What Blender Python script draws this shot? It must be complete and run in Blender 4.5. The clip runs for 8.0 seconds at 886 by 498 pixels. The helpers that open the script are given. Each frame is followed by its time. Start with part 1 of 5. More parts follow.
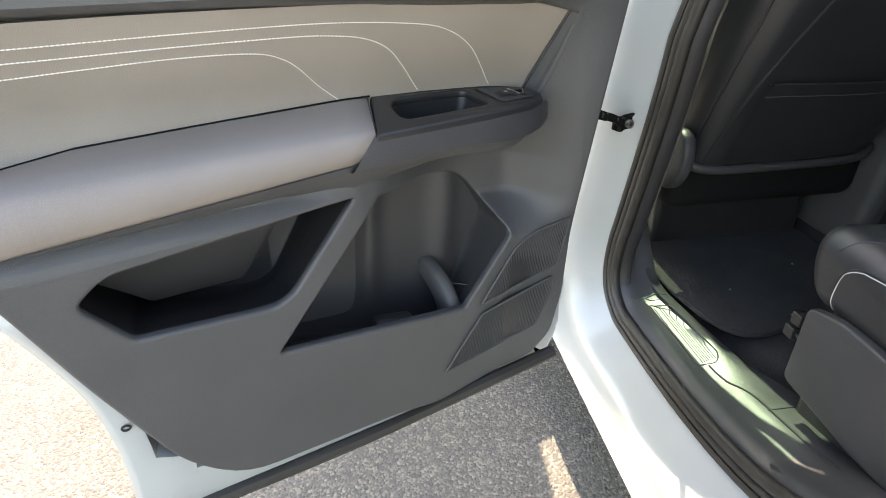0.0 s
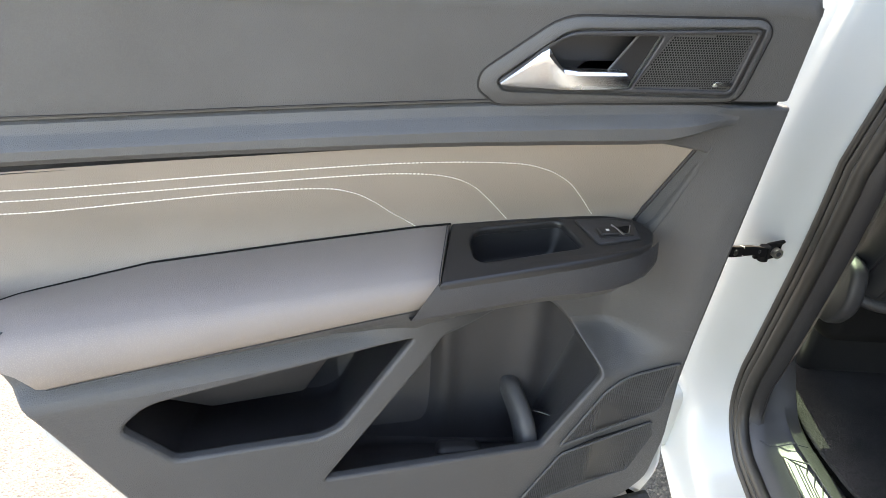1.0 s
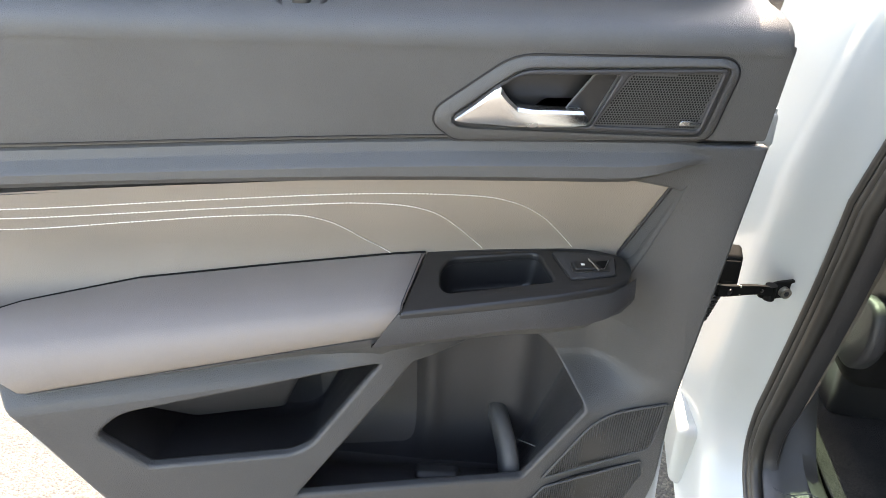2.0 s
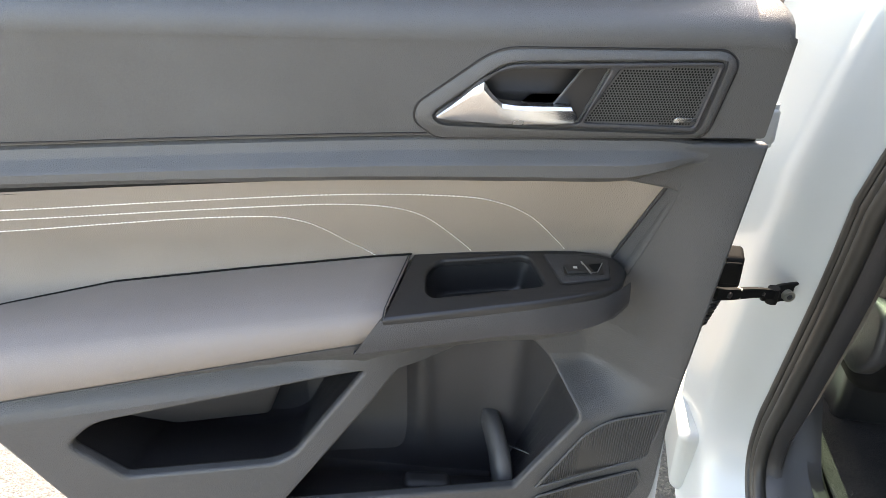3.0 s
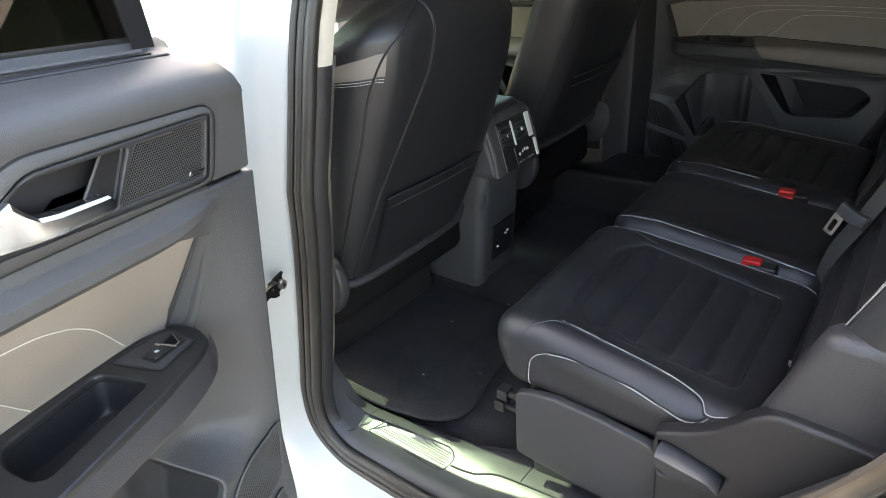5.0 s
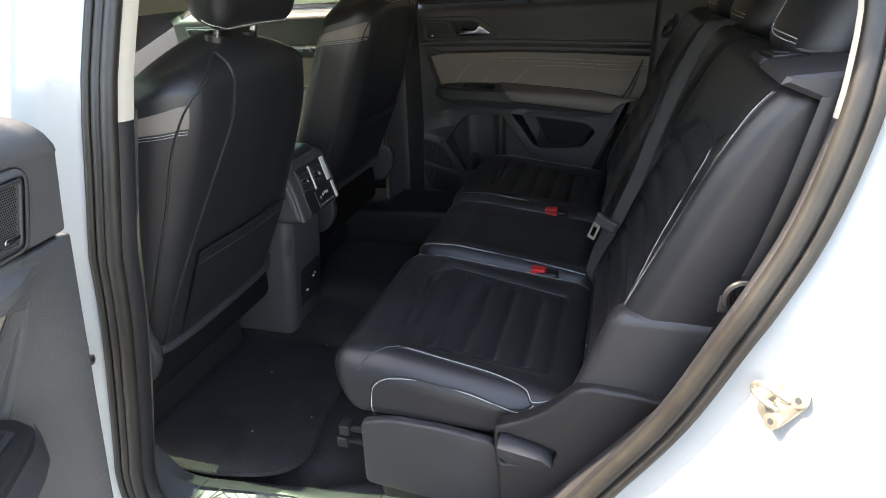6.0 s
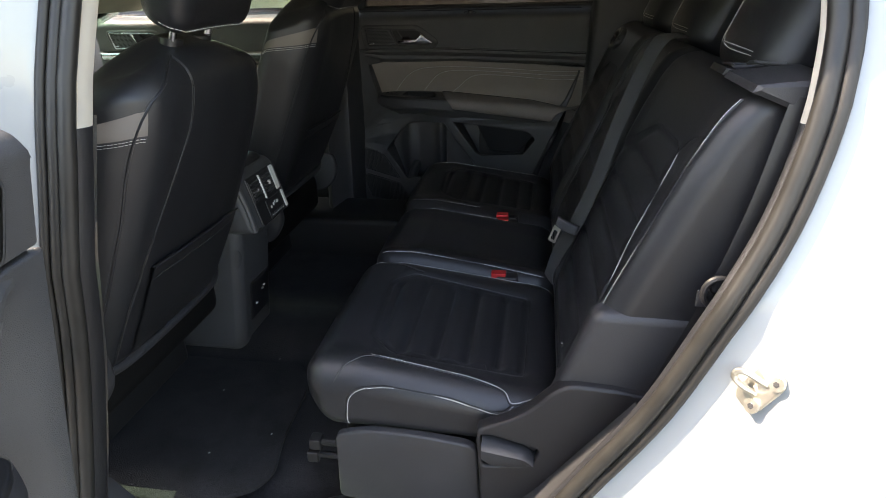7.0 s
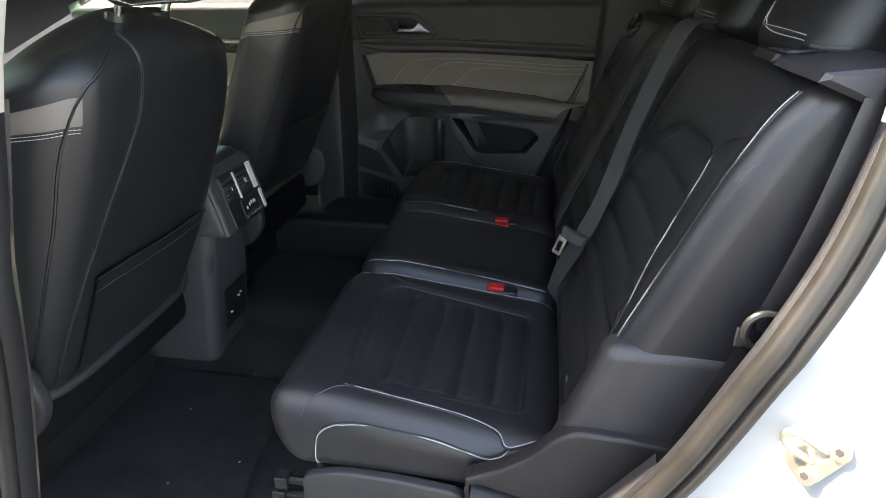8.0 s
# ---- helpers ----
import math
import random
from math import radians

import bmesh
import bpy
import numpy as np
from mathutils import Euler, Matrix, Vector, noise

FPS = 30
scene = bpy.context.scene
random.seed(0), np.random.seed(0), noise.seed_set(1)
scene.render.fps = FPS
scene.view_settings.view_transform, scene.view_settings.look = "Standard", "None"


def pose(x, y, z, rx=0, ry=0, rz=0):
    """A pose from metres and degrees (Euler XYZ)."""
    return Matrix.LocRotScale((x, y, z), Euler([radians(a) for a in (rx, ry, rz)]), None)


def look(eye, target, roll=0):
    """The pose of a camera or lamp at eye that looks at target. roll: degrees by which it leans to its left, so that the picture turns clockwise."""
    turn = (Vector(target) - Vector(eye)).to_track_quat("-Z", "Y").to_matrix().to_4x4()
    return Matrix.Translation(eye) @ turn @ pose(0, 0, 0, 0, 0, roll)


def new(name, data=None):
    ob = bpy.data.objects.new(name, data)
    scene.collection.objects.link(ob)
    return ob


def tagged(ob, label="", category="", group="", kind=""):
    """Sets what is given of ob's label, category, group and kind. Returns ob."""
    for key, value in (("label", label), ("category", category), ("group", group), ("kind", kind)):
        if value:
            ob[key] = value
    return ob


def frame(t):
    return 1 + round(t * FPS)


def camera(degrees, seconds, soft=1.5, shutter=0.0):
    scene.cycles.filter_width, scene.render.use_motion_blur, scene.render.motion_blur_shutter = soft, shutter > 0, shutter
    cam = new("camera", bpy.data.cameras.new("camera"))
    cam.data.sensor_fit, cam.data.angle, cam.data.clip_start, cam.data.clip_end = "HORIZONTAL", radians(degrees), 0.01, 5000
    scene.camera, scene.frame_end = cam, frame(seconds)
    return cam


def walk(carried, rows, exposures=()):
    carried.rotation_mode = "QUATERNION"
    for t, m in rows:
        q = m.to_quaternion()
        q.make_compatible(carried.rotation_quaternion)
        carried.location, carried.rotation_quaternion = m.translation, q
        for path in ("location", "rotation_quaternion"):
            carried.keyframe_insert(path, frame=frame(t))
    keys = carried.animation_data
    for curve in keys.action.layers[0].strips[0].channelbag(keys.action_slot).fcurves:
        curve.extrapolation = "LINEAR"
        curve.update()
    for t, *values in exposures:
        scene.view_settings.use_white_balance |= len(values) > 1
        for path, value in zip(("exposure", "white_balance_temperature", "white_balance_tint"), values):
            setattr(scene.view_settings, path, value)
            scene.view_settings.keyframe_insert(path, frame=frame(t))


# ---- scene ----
cam = camera(73.5, 8.0, 0.5)
PATH = [
    (0, (1.078, -0.551, 1.31), (-0.607, -0.281, 0.268), -0.8),
    (0.5, (0.96, -0.511, 1.367), (-0.752, -0.474, 0.334), -1.3),
    (1, (0.923, -0.439, 1.418), (-0.792, -0.669, 0.415), -1.8),
    (1.5, (0.908, -0.365, 1.443), (-0.798, -0.766, 0.479), -2.2),
    (3, (0.864, -0.309, 1.429), (-0.821, -0.767, 0.454), -3.2),
    (3.5, (0.814, -0.337, 1.43), (-0.919, -0.475, 0.441), -3.4),
    (4, (0.737, -0.379, 1.434), (-0.913, 0.123, 0.422), -4.3),
    (4.5, (0.764, -0.435, 1.441), (-0.634, 0.576, 0.43), -4.1),
    (5, (0.855, -0.528, 1.456), (-0.28, 0.816, 0.504), -5.2),
    (5.2, (0.869, -0.554, 1.462), (-0.164, 0.87, 0.51), -4.5),
    (6.3, (0.782, -0.628, 1.477), (0.398, 1.147, 0.638), -1.1),
    (6.5, (0.763, -0.634, 1.475), (0.413, 1.148, 0.636), -0.6),
    (7, (0.73, -0.639, 1.474), (0.465, 1.157, 0.634), 0.1),
    (7.5, (0.718, -0.623, 1.464), (0.485, 1.176, 0.623), 1.3),
    (8, (0.73, -0.492, 1.436), (0.461, 1.299, 0.588), 1),
]
EXPOSURES = [(0.0, 3.08, 9000, 14), (0.5, 3.15, 9000, 14), (1.0, 3.3, 9000, 15), (1.5, 3.28, 9000, 15), (3.0, 3.18, 9000, 15), (4.0, 3.1, 9000, 15), (5.0, 3.55, 8800, 14), (6.5, 3.2, 8300, 15), (7.0, 2.97, 8300, 15), (7.5, 2.8, 8300, 15), (8.0, 3.5, 8300, 14)]
walk(cam, [(t, look(eye, target, roll)) for t, eye, target, roll in PATH], EXPOSURES)

# ---- light ----
SUN_TRAVEL = Vector((1.0, 0.02, -1.2)).normalized()
world = bpy.data.worlds.new("sky")
scene.world = world
world.use_nodes = True
wn = world.node_tree
sky = wn.nodes.new("ShaderNodeTexSky")
sky.sky_type = "NISHITA"
sky.sun_disc = False
sky.sun_elevation = math.asin(-SUN_TRAVEL.z)
sky.sun_rotation = math.atan2(-SUN_TRAVEL.x, -SUN_TRAVEL.y)
wn.links.new(sky.outputs[0], wn.nodes["Background"].inputs[0])
wn.nodes["Background"].inputs[1].default_value = 0.15
sun_data = bpy.data.lights.new("sun", "SUN")
sun_data.energy, sun_data.angle, sun_data.color = 2.0, radians(0.5), (1.0, 0.96, 0.9)
sun = new("sun", sun_data)
sun.rotation_euler = SUN_TRAVEL.to_track_quat("-Z", "Y").to_euler()
sun.location = (-6, -1, 8)


# ---- materials ----
def material(name, color, rough=0.5, metal=0.0, grain=0.0, grain_size=400.0, vary=0.12, vary_size=9.0, coat=0.0,
             rough_vary=0.08, spec=0.5, cells=False, sheen=0.0, fleck=0.0, strength=0.6):
    """A surface with colour and gloss that vary at two scales, and a fine relief (grain in metres)."""
    m = bpy.data.materials.new(name)
    m.use_nodes = True
    nt = m.node_tree
    bsdf = nt.nodes["Principled BSDF"]
    coord = nt.nodes.new("ShaderNodeTexCoord")
    big = nt.nodes.new("ShaderNodeTexNoise")
    big.inputs["Scale"].default_value, big.inputs["Detail"].default_value = vary_size, 5
    nt.links.new(coord.outputs["Object"], big.inputs["Vector"])
    ramp = nt.nodes.new("ShaderNodeValToRGB")
    lo = [max(0.0, c * (1 - vary)) for c in color]
    hi = [min(1.0, c * (1 + vary)) for c in color]
    ramp.color_ramp.elements[0].position, ramp.color_ramp.elements[1].position = 0.3, 0.7
    ramp.color_ramp.elements[0].color, ramp.color_ramp.elements[1].color = (*lo, 1), (*hi, 1)
    nt.links.new(big.outputs["Fac"], ramp.inputs["Fac"])
    paint = ramp.outputs["Color"]
    span = nt.nodes.new("ShaderNodeMapRange")
    span.inputs["To Min"].default_value = max(0.02, rough - rough_vary)
    span.inputs["To Max"].default_value = min(1.0, rough + rough_vary)
    nt.links.new(big.outputs["Fac"], span.inputs["Value"])
    nt.links.new(span.outputs["Result"], bsdf.inputs["Roughness"])
    bsdf.inputs["Metallic"].default_value = metal
    bsdf.inputs["Specular IOR Level"].default_value = spec
    bsdf.inputs["Coat Weight"].default_value = coat
    bsdf.inputs["Coat Roughness"].default_value = 0.04
    bsdf.inputs["Sheen Weight"].default_value = sheen
    if grain > 0:
        if cells:
            fine = nt.nodes.new("ShaderNodeTexVoronoi")
            fine.feature = "DISTANCE_TO_EDGE"
            out = fine.outputs["Distance"]
        else:
            fine = nt.nodes.new("ShaderNodeTexNoise")
            fine.inputs["Detail"].default_value = 3
            out = fine.outputs["Fac"]
        fine.inputs["Scale"].default_value = grain_size
        nt.links.new(coord.outputs["Object"], fine.inputs["Vector"])
        bump = nt.nodes.new("ShaderNodeBump")
        bump.inputs["Strength"].default_value = strength
        bump.inputs["Distance"].default_value = grain
        nt.links.new(out, bump.inputs["Height"])
        nt.links.new(bump.outputs["Normal"], bsdf.inputs["Normal"])
        if fleck > 0:
            tone = nt.nodes.new("ShaderNodeMapRange")
            tone.inputs["From Min"].default_value = 0.02 if cells else 0.3
            tone.inputs["From Max"].default_value = 0.35 if cells else 0.7
            tone.inputs["To Min"].default_value, tone.inputs["To Max"].default_value = 1 - fleck, 1 + fleck
            nt.links.new(out, tone.inputs["Value"])
            mul = nt.nodes.new("ShaderNodeVectorMath")
            mul.operation = "SCALE"
            nt.links.new(paint, mul.inputs[0])
            nt.links.new(tone.outputs["Result"], mul.inputs["Scale"])
            paint = mul.outputs["Vector"]
    nt.links.new(paint, bsdf.inputs["Base Color"])
    return m


def glass_material(name, tint, rough=0.0):
    m = bpy.data.materials.new(name)
    m.use_nodes = True
    nt = m.node_tree
    nt.nodes.remove(nt.nodes["Principled BSDF"])
    clear = nt.nodes.new("ShaderNodeBsdfTransparent")
    clear.inputs["Color"].default_value = (*tint, 1)
    gloss = nt.nodes.new("ShaderNodeBsdfGlossy")
    gloss.inputs["Roughness"].default_value = rough
    fres = nt.nodes.new("ShaderNodeFresnel")
    mix = nt.nodes.new("ShaderNodeMixShader")
    nt.links.new(fres.outputs[0], mix.inputs["Fac"])
    nt.links.new(clear.outputs[0], mix.inputs[1])
    nt.links.new(gloss.outputs[0], mix.inputs[2])
    nt.links.new(mix.outputs[0], nt.nodes["Material Output"].inputs["Surface"])
    return m


def asphalt_material():
    m = bpy.data.materials.new("asphalt")
    m.use_nodes = True
    nt = m.node_tree
    bsdf = nt.nodes["Principled BSDF"]
    coord = nt.nodes.new("ShaderNodeTexCoord")
    stone = nt.nodes.new("ShaderNodeTexVoronoi")
    stone.inputs["Scale"].default_value = 150
    patch = nt.nodes.new("ShaderNodeTexNoise")
    patch.inputs["Scale"].default_value, patch.inputs["Detail"].default_value = 2.2, 6
    for node in (stone, patch):
        nt.links.new(coord.outputs["Object"], node.inputs["Vector"])
    ramp = nt.nodes.new("ShaderNodeValToRGB")
    els = ramp.color_ramp.elements
    els[0].position, els[0].color = 0.0, (0.125, 0.118, 0.11, 1)
    els[1].position, els[1].color = 1.0, (0.42, 0.37, 0.305, 1)
    mid = els.new(0.62)
    mid.color = (0.215, 0.197, 0.174, 1)
    nt.links.new(stone.outputs["Color"], ramp.inputs["Fac"])
    mul = nt.nodes.new("ShaderNodeMix")
    mul.data_type, mul.blend_type = "RGBA", "MULTIPLY"
    mul.inputs["Factor"].default_value = 0.6
    nt.links.new(ramp.outputs["Color"], mul.inputs["A"])
    nt.links.new(patch.outputs["Fac"], mul.inputs["B"])
    nt.links.new(mul.outputs["Result"], bsdf.inputs["Base Color"])
    bump = nt.nodes.new("ShaderNodeBump")
    bump.inputs["Strength"].default_value, bump.inputs["Distance"].default_value = 1.0, 0.004
    nt.links.new(stone.outputs["Distance"], bump.inputs["Height"])
    bump.invert = True
    nt.links.new(bump.outputs["Normal"], bsdf.inputs["Normal"])
    bsdf.inputs["Roughness"].default_value = 0.9
    return m


WHITE = material("white_paint", (0.385, 0.408, 0.406), 0.3, coat=0.8, vary=0.02, rough_vary=0.05)
TRIM = material("grey_grained_plastic", (0.09, 0.0895, 0.089), 0.44, grain=0.0012, grain_size=720, vary=0.08, cells=True, fleck=0.15, strength=0.55)
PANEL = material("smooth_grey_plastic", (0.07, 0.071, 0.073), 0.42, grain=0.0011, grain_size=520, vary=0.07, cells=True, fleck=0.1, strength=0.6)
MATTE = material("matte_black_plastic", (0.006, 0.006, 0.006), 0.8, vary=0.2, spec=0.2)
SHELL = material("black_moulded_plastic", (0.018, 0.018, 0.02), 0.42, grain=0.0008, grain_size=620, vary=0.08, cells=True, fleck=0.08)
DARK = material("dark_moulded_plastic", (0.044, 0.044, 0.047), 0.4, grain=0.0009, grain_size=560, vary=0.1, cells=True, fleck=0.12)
SATIN = material("satin_black_plastic", (0.042, 0.042, 0.044), 0.36, grain=0.0004, grain_size=1100, vary=0.12, vary_size=14)
BLACK = material("black_plastic", (0.02, 0.02, 0.021), 0.38, vary=0.15, grain=0.0002, grain_size=900)
TAN = material("beige_leatherette", (0.32, 0.281, 0.246), 0.55, grain=0.0009, grain_size=520, vary=0.05, cells=True, fleck=0.08, spec=0.35)
PAD = material("grey_beige_leatherette", (0.25, 0.218, 0.198), 0.62, grain=0.0005, grain_size=520, vary=0.05, cells=True, fleck=0.08, spec=0.2)
LEATHER = material("black_leather", (0.024, 0.0245, 0.027), 0.33, rough_vary=0.03, grain=0.0008, grain_size=760, vary=0.1, cells=True, fleck=0.1, strength=0.4, spec=0.55)
GREYBAND = material("grey_leather", (0.2, 0.175, 0.155), 0.5, grain=0.0003, grain_size=700, vary=0.06, cells=True)
CARPET = material("black_carpet", (0.026, 0.0245, 0.025), 0.95, grain=0.004, grain_size=420, vary=0.3, vary_size=14, spec=0.1, sheen=0.06, fleck=0.7)
RUBBER = material("black_rubber", (0.024, 0.0225, 0.02), 0.45, vary=0.2, vary_size=25)
CHROME = material("satin_chrome", (0.6, 0.62, 0.64), 0.27, metal=1.0, vary=0.02, rough_vary=0.05)
STEEL = material("zinc_plated_steel", (0.62, 0.58, 0.5), 0.35, metal=0.9, vary=0.1, vary_size=60)
THREAD = material("pale_thread", (0.78, 0.76, 0.72), 0.8, vary=0.06, vary_size=200)
HEADLINER = material("beige_fabric", (0.55, 0.5, 0.42), 0.9, grain=0.0004, grain_size=900, vary=0.05)
RED = material("red_plastic", (0.72, 0.03, 0.03), 0.35, vary=0.1, vary_size=60)
WEBBING = material("grey_belt_webbing", (0.062, 0.062, 0.062), 0.5, grain=0.0008, grain_size=1200, vary=0.1, vary_size=40, fleck=0.2)
PRINT = material("pale_print", (0.75, 0.75, 0.7), 0.5, vary=0.05)
ASPHALT = asphalt_material()
PRIVACY = glass_material("privacy_glass", (0.26, 0.25, 0.235))
WINDSCREEN = glass_material("clear_windscreen_glass", (0.70, 0.88, 0.80))
GREENGLASS = glass_material("green_tinted_glass", (0.67, 0.8, 0.72))
LEAF = material("green_foliage", (0.06, 0.1, 0.035), 0.7, vary=0.5, vary_size=3.0)
BRICKY = material("tan_render", (0.32, 0.24, 0.17), 0.85, vary=0.2, vary_size=1.5, grain=0.003, grain_size=60)


# ---- building helpers ----
def thing(name, base, label, category, group="", kind=""):
    ob = new(name)
    ob.location = base
    ob.empty_display_size = 0.1
    return tagged(ob, label, category, group, kind)


def finish(ob, mat, sharp=40, flat=False):
    me = ob.data
    me.materials.append(mat)
    bm = bmesh.new()
    bm.from_mesh(me)
    bmesh.ops.recalc_face_normals(bm, faces=bm.faces)
    bmesh.ops.delete(bm, geom=[v for v in bm.verts if not v.link_faces], context="VERTS")
    for f in bm.faces:
        f.smooth = True
    for e in bm.edges:
        e.smooth = not (len(e.link_faces) == 2 and e.calc_face_angle(0) > radians(sharp))
    bm.to_mesh(me)
    bm.free()
    if flat:
        keep = ob.modifiers.new("flat_faces", "WEIGHTED_NORMAL")
        keep.keep_sharp, keep.weight = True, 90
    return ob


def home(ob):
    """The world place of a thing or a part, before the scene is evaluated."""
    spot = Vector((0, 0, 0))
    while ob is not None:
        spot = spot + ob.location
        ob = ob.parent
    return spot


def part(name, bm, mat, parent=None, label="", sharp=40, flat=False):
    """Links a bmesh given in world metres as one mesh object under a thing or under a part."""
    me = bpy.data.meshes.new(name)
    bm.to_mesh(me)
    bm.free()
    ob = new(name, me)
    if parent is not None:
        me.transform(Matrix.Translation(-home(parent)))
        ob.parent = parent
    if label:
        ob["label"] = label
    return finish(ob, mat, sharp, flat)


def from_arrays(verts, faces):
    bm = bmesh.new()
    vs = [bm.verts.new(v) for v in verts]
    for f in faces:
        if len(set(f)) == len(f):
            try:
                bm.faces.new([vs[i] for i in f])
            except ValueError:
                pass
    return bm


def join(*bms):
    out = bmesh.new()
    for b in bms:
        me = bpy.data.meshes.new("tmp")
        b.to_mesh(me)
        out.from_mesh(me)
        bpy.data.meshes.remove(me)
        b.free()
    return out


def moved(bm, m):
    bm.transform(m)
    if m.determinant() < 0:
        bmesh.ops.reverse_faces(bm, faces=bm.faces)
    return bm


def warp(bm, fn):
    for v in bm.verts:
        v.co = Vector(fn(v.co.x, v.co.y, v.co.z))
    return bm


def rounded(poly, r, seg=5):
    """A closed outline with its corners rounded. r: one radius or one for each corner."""
    out = []
    n = len(poly)
    for i, p in enumerate(poly):
        p, a, b = Vector(p), Vector(poly[i - 1]), Vector(poly[(i + 1) % n])
        rr = r[i] if isinstance(r, (list, tuple)) else r
        da, db = (a - p), (b - p)
        k = min(rr, da.length * 0.45, db.length * 0.45)
        p0, p1 = p + da.normalized() * k, p + db.normalized() * k
        for j in range(seg + 1):
            t = j / seg
            out.append(tuple((1 - t) ** 2 * p0 + 2 * t * (1 - t) * p + t * t * p1))
    return out


def smooth(points, per=8, closed=False):
    """A Catmull-Rom line through the points."""
    pts = [Vector(p) for p in points]
    n = len(pts)
    out = []
    for i in range(n if closed else n - 1):
        p0 = pts[i - 1] if (closed or i > 0) else pts[0] * 2 - pts[1]
        p1, p2 = pts[i], pts[(i + 1) % n]
        p3 = pts[(i + 2) % n] if (closed or i + 2 < n) else pts[-1] * 2 - pts[-2]
        for j in range(per):
            t = j / per
            out.append(0.5 * ((2 * p1) + (p2 - p0) * t + (2 * p0 - 5 * p1 + 4 * p2 - p3) * t * t + (3 * p1 - p0 - 3 * p2 + p3) * t ** 3))
    if not closed:
        out.append(pts[-1])
    return out


def plate(outline, holes=(), thick=0.006, bevel=0.0, seg=2):
    """A flat plate in x, y with holes, from z = -thick to 0, its edges rounded."""
    cu = bpy.data.curves.new("tmp", "CURVE")
    cu.dimensions, cu.fill_mode = "2D", "BOTH"
    cu.extrude, cu.bevel_depth, cu.bevel_resolution = max(0.0, thick / 2 - bevel), bevel, seg
    cu.offset = -bevel
    for ring in (outline, *holes):
        sp = cu.splines.new("POLY")
        sp.points.add(len(ring) - 1)
        for q, p in zip(sp.points, ring):
            q.co = (p[0], p[1], 0, 1)
        sp.use_cyclic_u = True
    ob = new("tmp", cu)
    dep = bpy.context.evaluated_depsgraph_get()
    me = bpy.data.meshes.new_from_object(ob.evaluated_get(dep))
    bm = bmesh.new()
    bm.from_mesh(me)
    bpy.data.objects.remove(ob)
    bpy.data.curves.remove(cu)
    bpy.data.meshes.remove(me)
    bmesh.ops.remove_doubles(bm, verts=bm.verts, dist=1e-5)
    bmesh.ops.translate(bm, verts=bm.verts, vec=(0, 0, -thick / 2))
    return bm


def loft(rings, closed=True, caps=True):
    """A skin over rings of equally many points. closed: each ring is a loop."""
    n = len(rings[0])
    verts = [p for ring in rings for p in ring]
    faces = []
    for i in range(len(rings) - 1):
        for j in range(n if closed else n - 1):
            k = (j + 1) % n
            faces.append((i * n + j, i * n + k, (i + 1) * n + k, (i + 1) * n + j))
    if caps and closed:
        faces.append(tuple(range(n))[::-1])
        faces.append(tuple(range((len(rings) - 1) * n, len(rings) * n)))
    return from_arrays(verts, faces)


def tube(path, r, sides=8, closed=False, flat=1.0, up=(0, 0, 1)):
    """A round bar along a path; flat squeezes it along its own up."""
    pts = [Vector(p) for p in path]
    rings = []
    n = len(pts)
    last = None
    for i, p in enumerate(pts):
        if closed:
            d = pts[(i + 1) % n] - pts[i - 1]
        else:
            d = pts[min(i + 1, n - 1)] - pts[max(i - 1, 0)]
        d = d.normalized()
        side = d.cross(Vector(up))
        if side.length < 0.05:
            side = last if last is not None else d.orthogonal()
        side = side.normalized()
        last = side
        top = side.cross(d).normalized()
        rr = r[i] if isinstance(r, (list, tuple)) else r
        rings.append([p + side * rr * math.cos(a) + top * rr * flat * math.sin(a) for a in [2 * math.pi * k / sides for k in range(sides)]])
    if closed:
        rings.append(rings[0])
        bm = loft(rings, True, False)
        bmesh.ops.remove_doubles(bm, verts=bm.verts, dist=1e-6)
        return bm
    return loft(rings)


def ticks(h, r, n, k=4):
    inner = h - r
    edge = [inner + r * (1 - math.cos(math.pi / 2 * j / k)) * 1.0 for j in range(1, k + 1)]
    mid = [-inner + 2 * inner * j / n for j in range(n + 1)]
    return [-e for e in edge[::-1]] + mid + edge


def diced(bm, step_u=0.05, step_v=0.05):
    """Cuts a plate into small fields, so that its flat parts shade flat."""
    for axis, gap in ((0, step_u), (1, step_v)):
        lo, hi = min(v.co[axis] for v in bm.verts), max(v.co[axis] for v in bm.verts)
        k = math.ceil((lo + 0.012) / gap) * gap
        for c in [lo + 0.009] + [k + gap * i for i in range(int((hi - 0.012 - k) / gap) + 1)] + [hi - 0.009]:
            no = (1, 0, 0) if axis == 0 else (0, 1, 0)
            bmesh.ops.bisect_plane(bm, geom=bm.verts[:] + bm.edges[:] + bm.faces[:], plane_co=[c * q for q in no], plane_no=no, dist=1e-6)
    return bm


